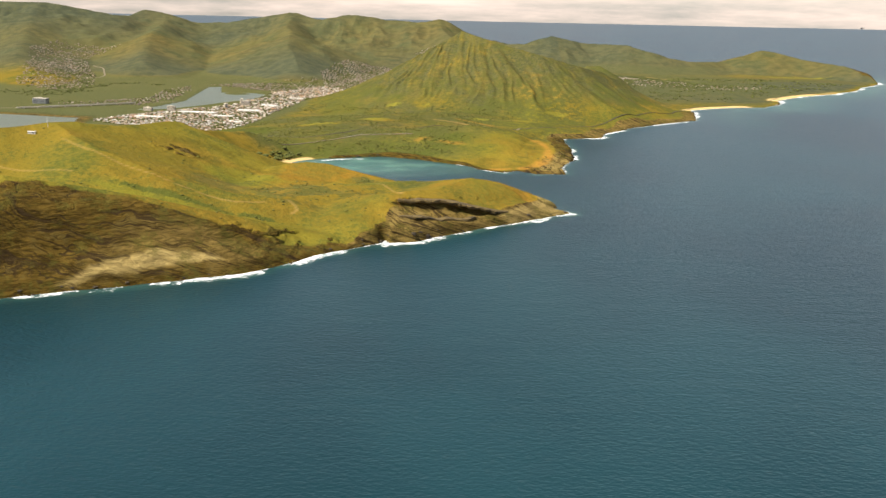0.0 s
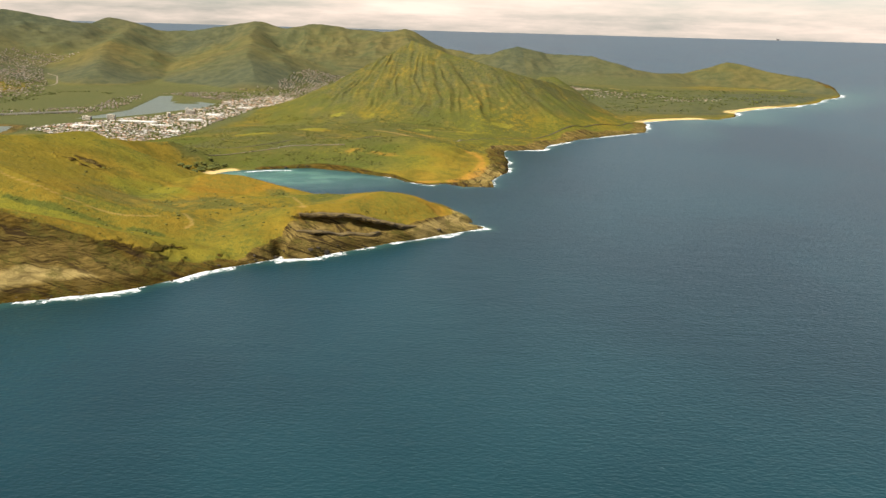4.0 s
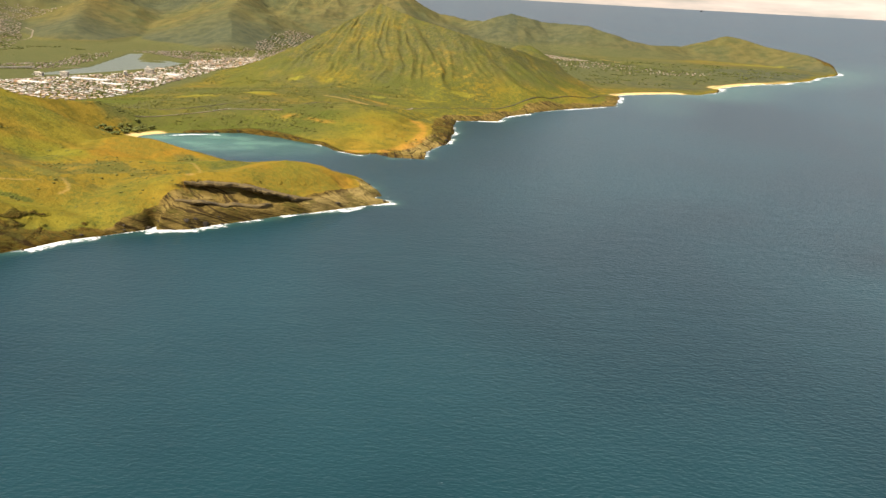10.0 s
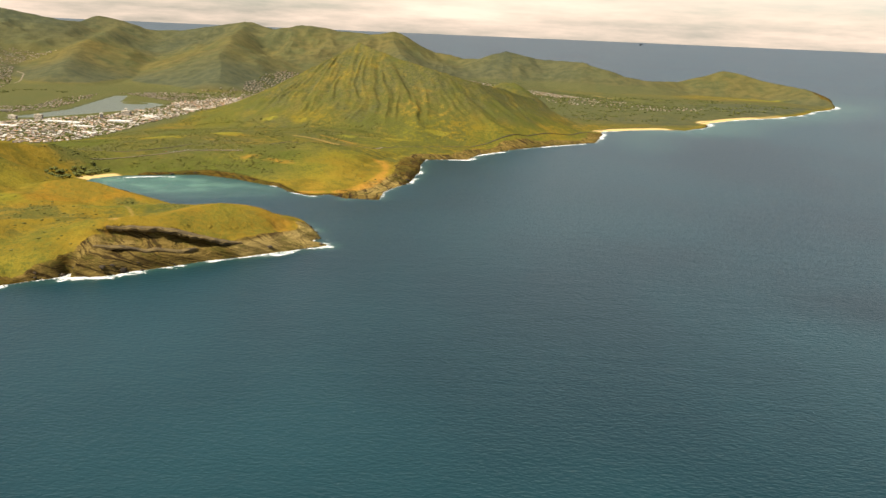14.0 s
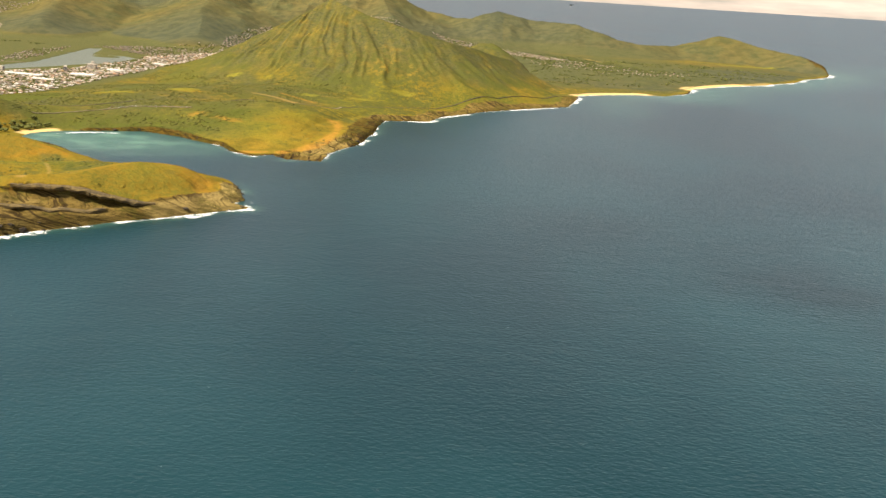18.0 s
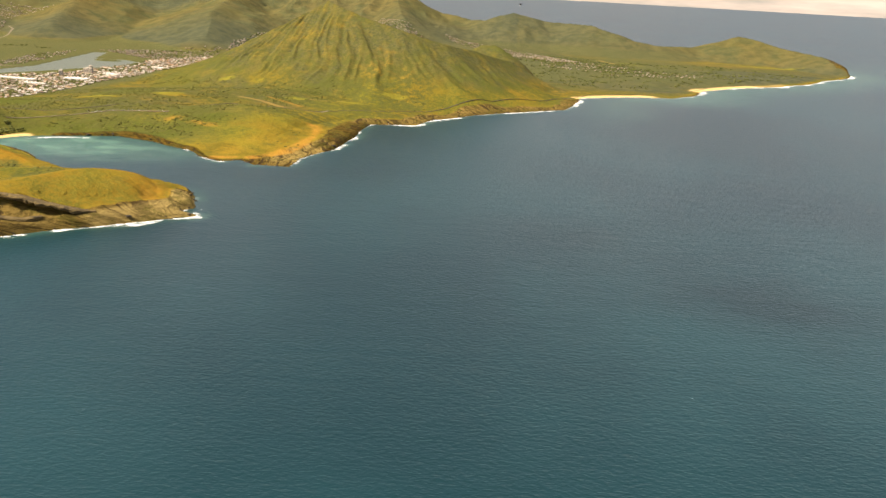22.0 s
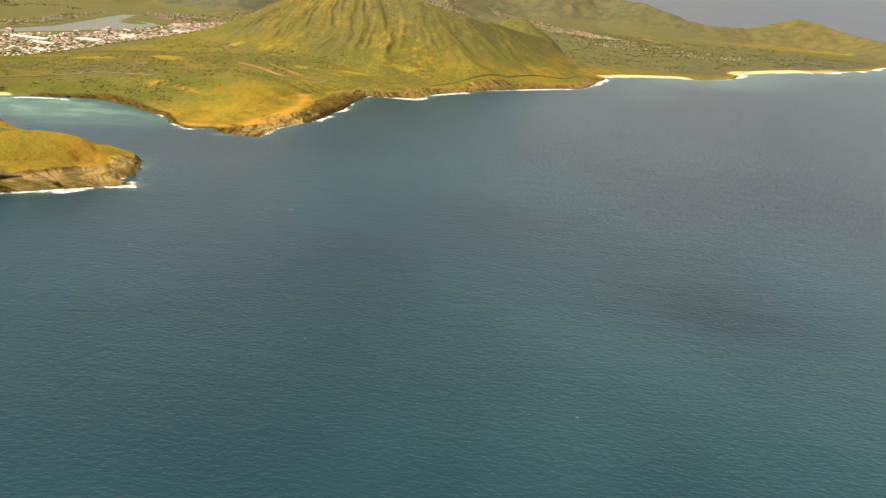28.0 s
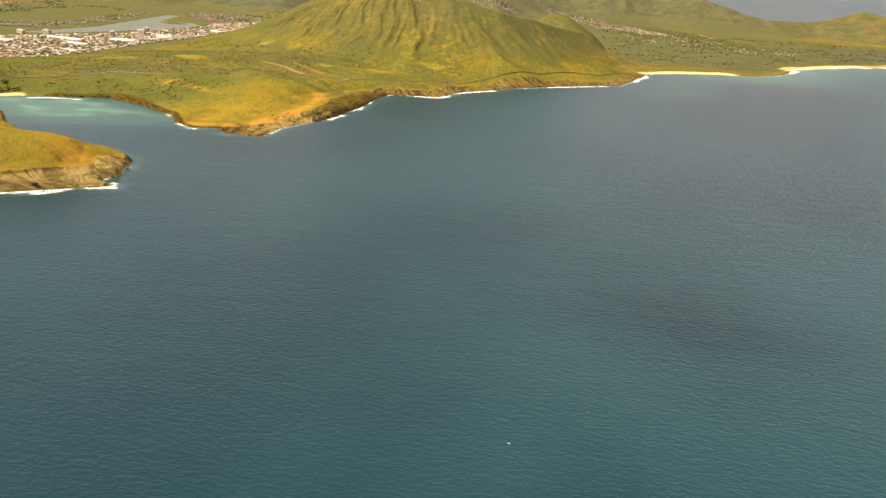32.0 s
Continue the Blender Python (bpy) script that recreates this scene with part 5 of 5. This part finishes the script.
def beach_trees():
    kinds = []
    for k in range(3):
        rnd = random.Random(k + 50)
        tree = thing("tree", "spreading dark green tree behind the bay's sand beach", "tree", "trees behind the beach")
        part("trunk", mesh_of("trunk", *joined(tube((0, 0, -.2), (.05, .02, .5), .09, .06), tube((.05, .02, .45), (.35, .1, .85), .05, .03, 6), tube((.05, .02, .45), (-.25, .2, .8), .05, .03, 6)), BARK), tree)
        blobs = []
        for j in range(9):
            v, f = lump(1, 100 * k + j, .4, .8)
            a, r, s = rnd.uniform(0, 6.28), rnd.uniform(.1, .55), rnd.uniform(.25, .45)
            blobs.append(([(p[0] * s + r * math.cos(a), p[1] * s + r * math.sin(a), p[2] * s + rnd.uniform(.7, 1.1)) for p in v], f))
        part("crown", mesh_of("crown", *joined(*blobs), LEAF, True), tree)
        kinds.append(tree)
    rnd = random.Random(9)
    for k in range(70):
        t, off = rnd.random(), rnd.uniform(0, 9)
        x, y = -72 + 10 * t - off * .8, 378 + 26 * t + off * .25
        z = float(height_at(x, y)[0])
        s = rnd.uniform(.8, 1.25)
        m = pose(x, y, z, 0, 0, rnd.uniform(0, 360)) @ Matrix.Diagonal((s, s, s, 1))
        if k < 3:
            kinds[k].matrix_basis = m
        else:
            base = kinds[k % 3]
            made = copy_thing(base, pose(0, 0, 0))
            made.matrix_basis = m


beach_trees()

# ---------------------------------------------------------------- rocks at the waterline
def boulders():
    m, nt, sh = material("wet_lava_rock")
    isl = nt.nodes.new("ShaderNodeNewGeometry").outputs["Random Per Island"]
    nt.links.new(mixed(nt, maths(nt, "MULTIPLY", isl, noise_of(nt, 3.0, 5, .7)), (.030, .023, .016), (.17, .13, .08)), sh.inputs["Base Color"])
    sh.inputs["Roughness"].default_value = .85
    sh.inputs["Specular IOR Level"].default_value = .2
    bumped(nt, sh, noise_of(nt, 5.0, 5, .7), 1.0, .3)
    rnd = np.random.RandomState(12)
    n = 30000
    x, y = rnd.uniform(-110, 250, n), rnd.uniform(185, 705, n)
    sd, edge, slope = shore(x, y)
    ok = (sd > -.7) & (sd < 1.0) & (edge > .45) & (rnd.rand(n) < .9)
    x, y = x[ok], y[ok]
    r = rnd.uniform(.2, .75, len(x)) * (1 + .5 * (rnd.rand(len(x)) < .1))
    size = np.stack([r, r * rnd.uniform(.6, 1.0, len(x)), r * rnd.uniform(.4, .8, len(x))], 1)
    tagged(scattered("boulders", [lump(1, k + 70, .4, .9) for k in range(5)], np.stack([x, y, np.maximum(height_at(x, y), -.1)], 1), size, m, False), "dark wet lava boulders along the waterline", "rocks", kind="stuff")


boulders()

# ---------------------------------------------------------------- overhanging ledges of the near headland
def rock_ledge(line, reach, thick, label, seed):
    """A lip of harder rock that stands out over a hollow: x, y along its root, the hollow to the right of the line."""
    m, nt, sh = material("ledge_rock")
    grain = noise_of(nt, 1.0, 6, .7, (.3, .3, 1.6), .8)
    col = mixed(nt, spread(nt, grain, .36, .60), (.052, .035, .012), (.150, .102, .030))
    nt.links.new(col, sh.inputs["Base Color"])
    sh.inputs["Roughness"].default_value = .95
    bumped(nt, sh, grain, 1.0, .4)
    pts = []
    for p, q in zip(line, line[1:]):
        n = max(2, int(math.hypot(q[0] - p[0], q[1] - p[1]) / .5))
        pts += [(p[0] + (q[0] - p[0]) * k / n, p[1] + (q[1] - p[1]) * k / n) for k in range(n)]
    pts = np.array(pts + [line[-1][:2]], float)
    for _ in range(4):
        pts[1:-1] = (pts[:-2] + pts[1:-1] * 2 + pts[2:]) / 4
    t = np.gradient(pts, axis=0)
    t /= np.linalg.norm(t, axis=1)[:, None]
    out = np.stack([t[:, 1], -t[:, 0]], 1)
    s = np.linspace(0, 1, len(pts))
    far = reach * step(0, .22, s) * step(1, .80, s) * (1 + .6 * fbm(pts[:, 0] + seed, pts[:, 1], 5, 3) + .55 * fbm(pts[:, 0], pts[:, 1] - seed, 1.4, 2)) + .05
    back = pts - out * 1.1
    top = height_at(*back.T)
    drop = thick * (.8 + 1.0 * fbm(pts[:, 0], pts[:, 1] + seed, 1.8, 3)) * step(-.1, .2, s) * step(1.1, .8, s) + .1
    rows = [(back, top + .04), (pts + out * far[:, None] * .55, top + .02), (pts + out * far[:, None], top - .25 + .35 * fbm(pts[:, 0], pts[:, 1], 1.1, 2)), (pts + out * (far * .92)[:, None], top - .25 - drop), (pts + out * (far * .25)[:, None], top - .5 - drop * 1.3), (back, top - .6 - drop)]
    n = len(pts)
    v = [(a[0], a[1], h) for place, high in rows for a, h in zip(place, high)]
    f = [(r * n + k, (r + 1) % 6 * n + k, (r + 1) % 6 * n + k + 1, r * n + k + 1) for r in range(6) for k in range(n - 1)]
    f += [tuple(r * n for r in range(5, -1, -1)), tuple(r * n + n - 1 for r in range(6))]
    return tagged(new("rock_ledge", mesh_of("rock_ledge", v, f, m)), label, "rock ledge", kind="structure")


rock_ledge([(-14, 273.4), (-9, 275.1), (-3.5, 276.4), (3, 278.8), (8.5, 279.2), (14.5, 281.8), (19, 283.6)], 1.5, .5, "brown overhanging rock ledge below the headland's grassy crown", 3)
rock_ledge([(-13, 262), (-9, 264), (-3, 268), (4, 271.6), (9, 276)], 1.2, .6, "broken brown rock ledge over a sea-cut hollow", 11)

# ---------------------------------------------------------------- a helicopter far off over the sea
def far_helicopter():
    h = thing("helicopter", "small dark helicopter flying far off over the sea", "helicopter", x=122, y=290, z=59.7, turn=60)
    h.scale = (.65, .65, .65)
    dark = plain("dark_blue_paint", (.02, .025, .035), .9)
    v, f = lump(2, 1, .0, 1.0)
    part("fuselage", mesh_of("fuselage", [(p[0] * .24, p[1] * .55, p[2] * .27) for p in v], f, dark, True), h)
    part("tail_boom", mesh_of("tail_boom", *tube((0, -.45, .06), (0, -1.05, .14), .08, .035), dark), h)
    part("tail_fin", mesh_of("tail_fin", *box(-.015, .015, -1.12, -.95, .05, .38), dark), h)
    part("rotor_mast", mesh_of("rotor_mast", *tube((0, 0, .2), (0, 0, .42), .03, .03), METAL), h)
    for k in range(3):
        a = radians(120 * k + 20)
        part("rotor_blade", mesh_of("rotor_blade", *tube((0, 0, .42), (.9 * math.cos(a), .9 * math.sin(a), .43), .03, .025, 6), dark), h)
    for s in (-1, 1):
        part("skid", mesh_of("skid", *tube((s * .2, -.35, -.36), (s * .2, .45, -.36), .022, .022, 6), METAL), h)
        part("skid_strut", mesh_of("skid_strut", *tube((s * .12, .05, -.18), (s * .2, .05, -.36), .02, .02, 6), METAL), h)


far_helicopter()
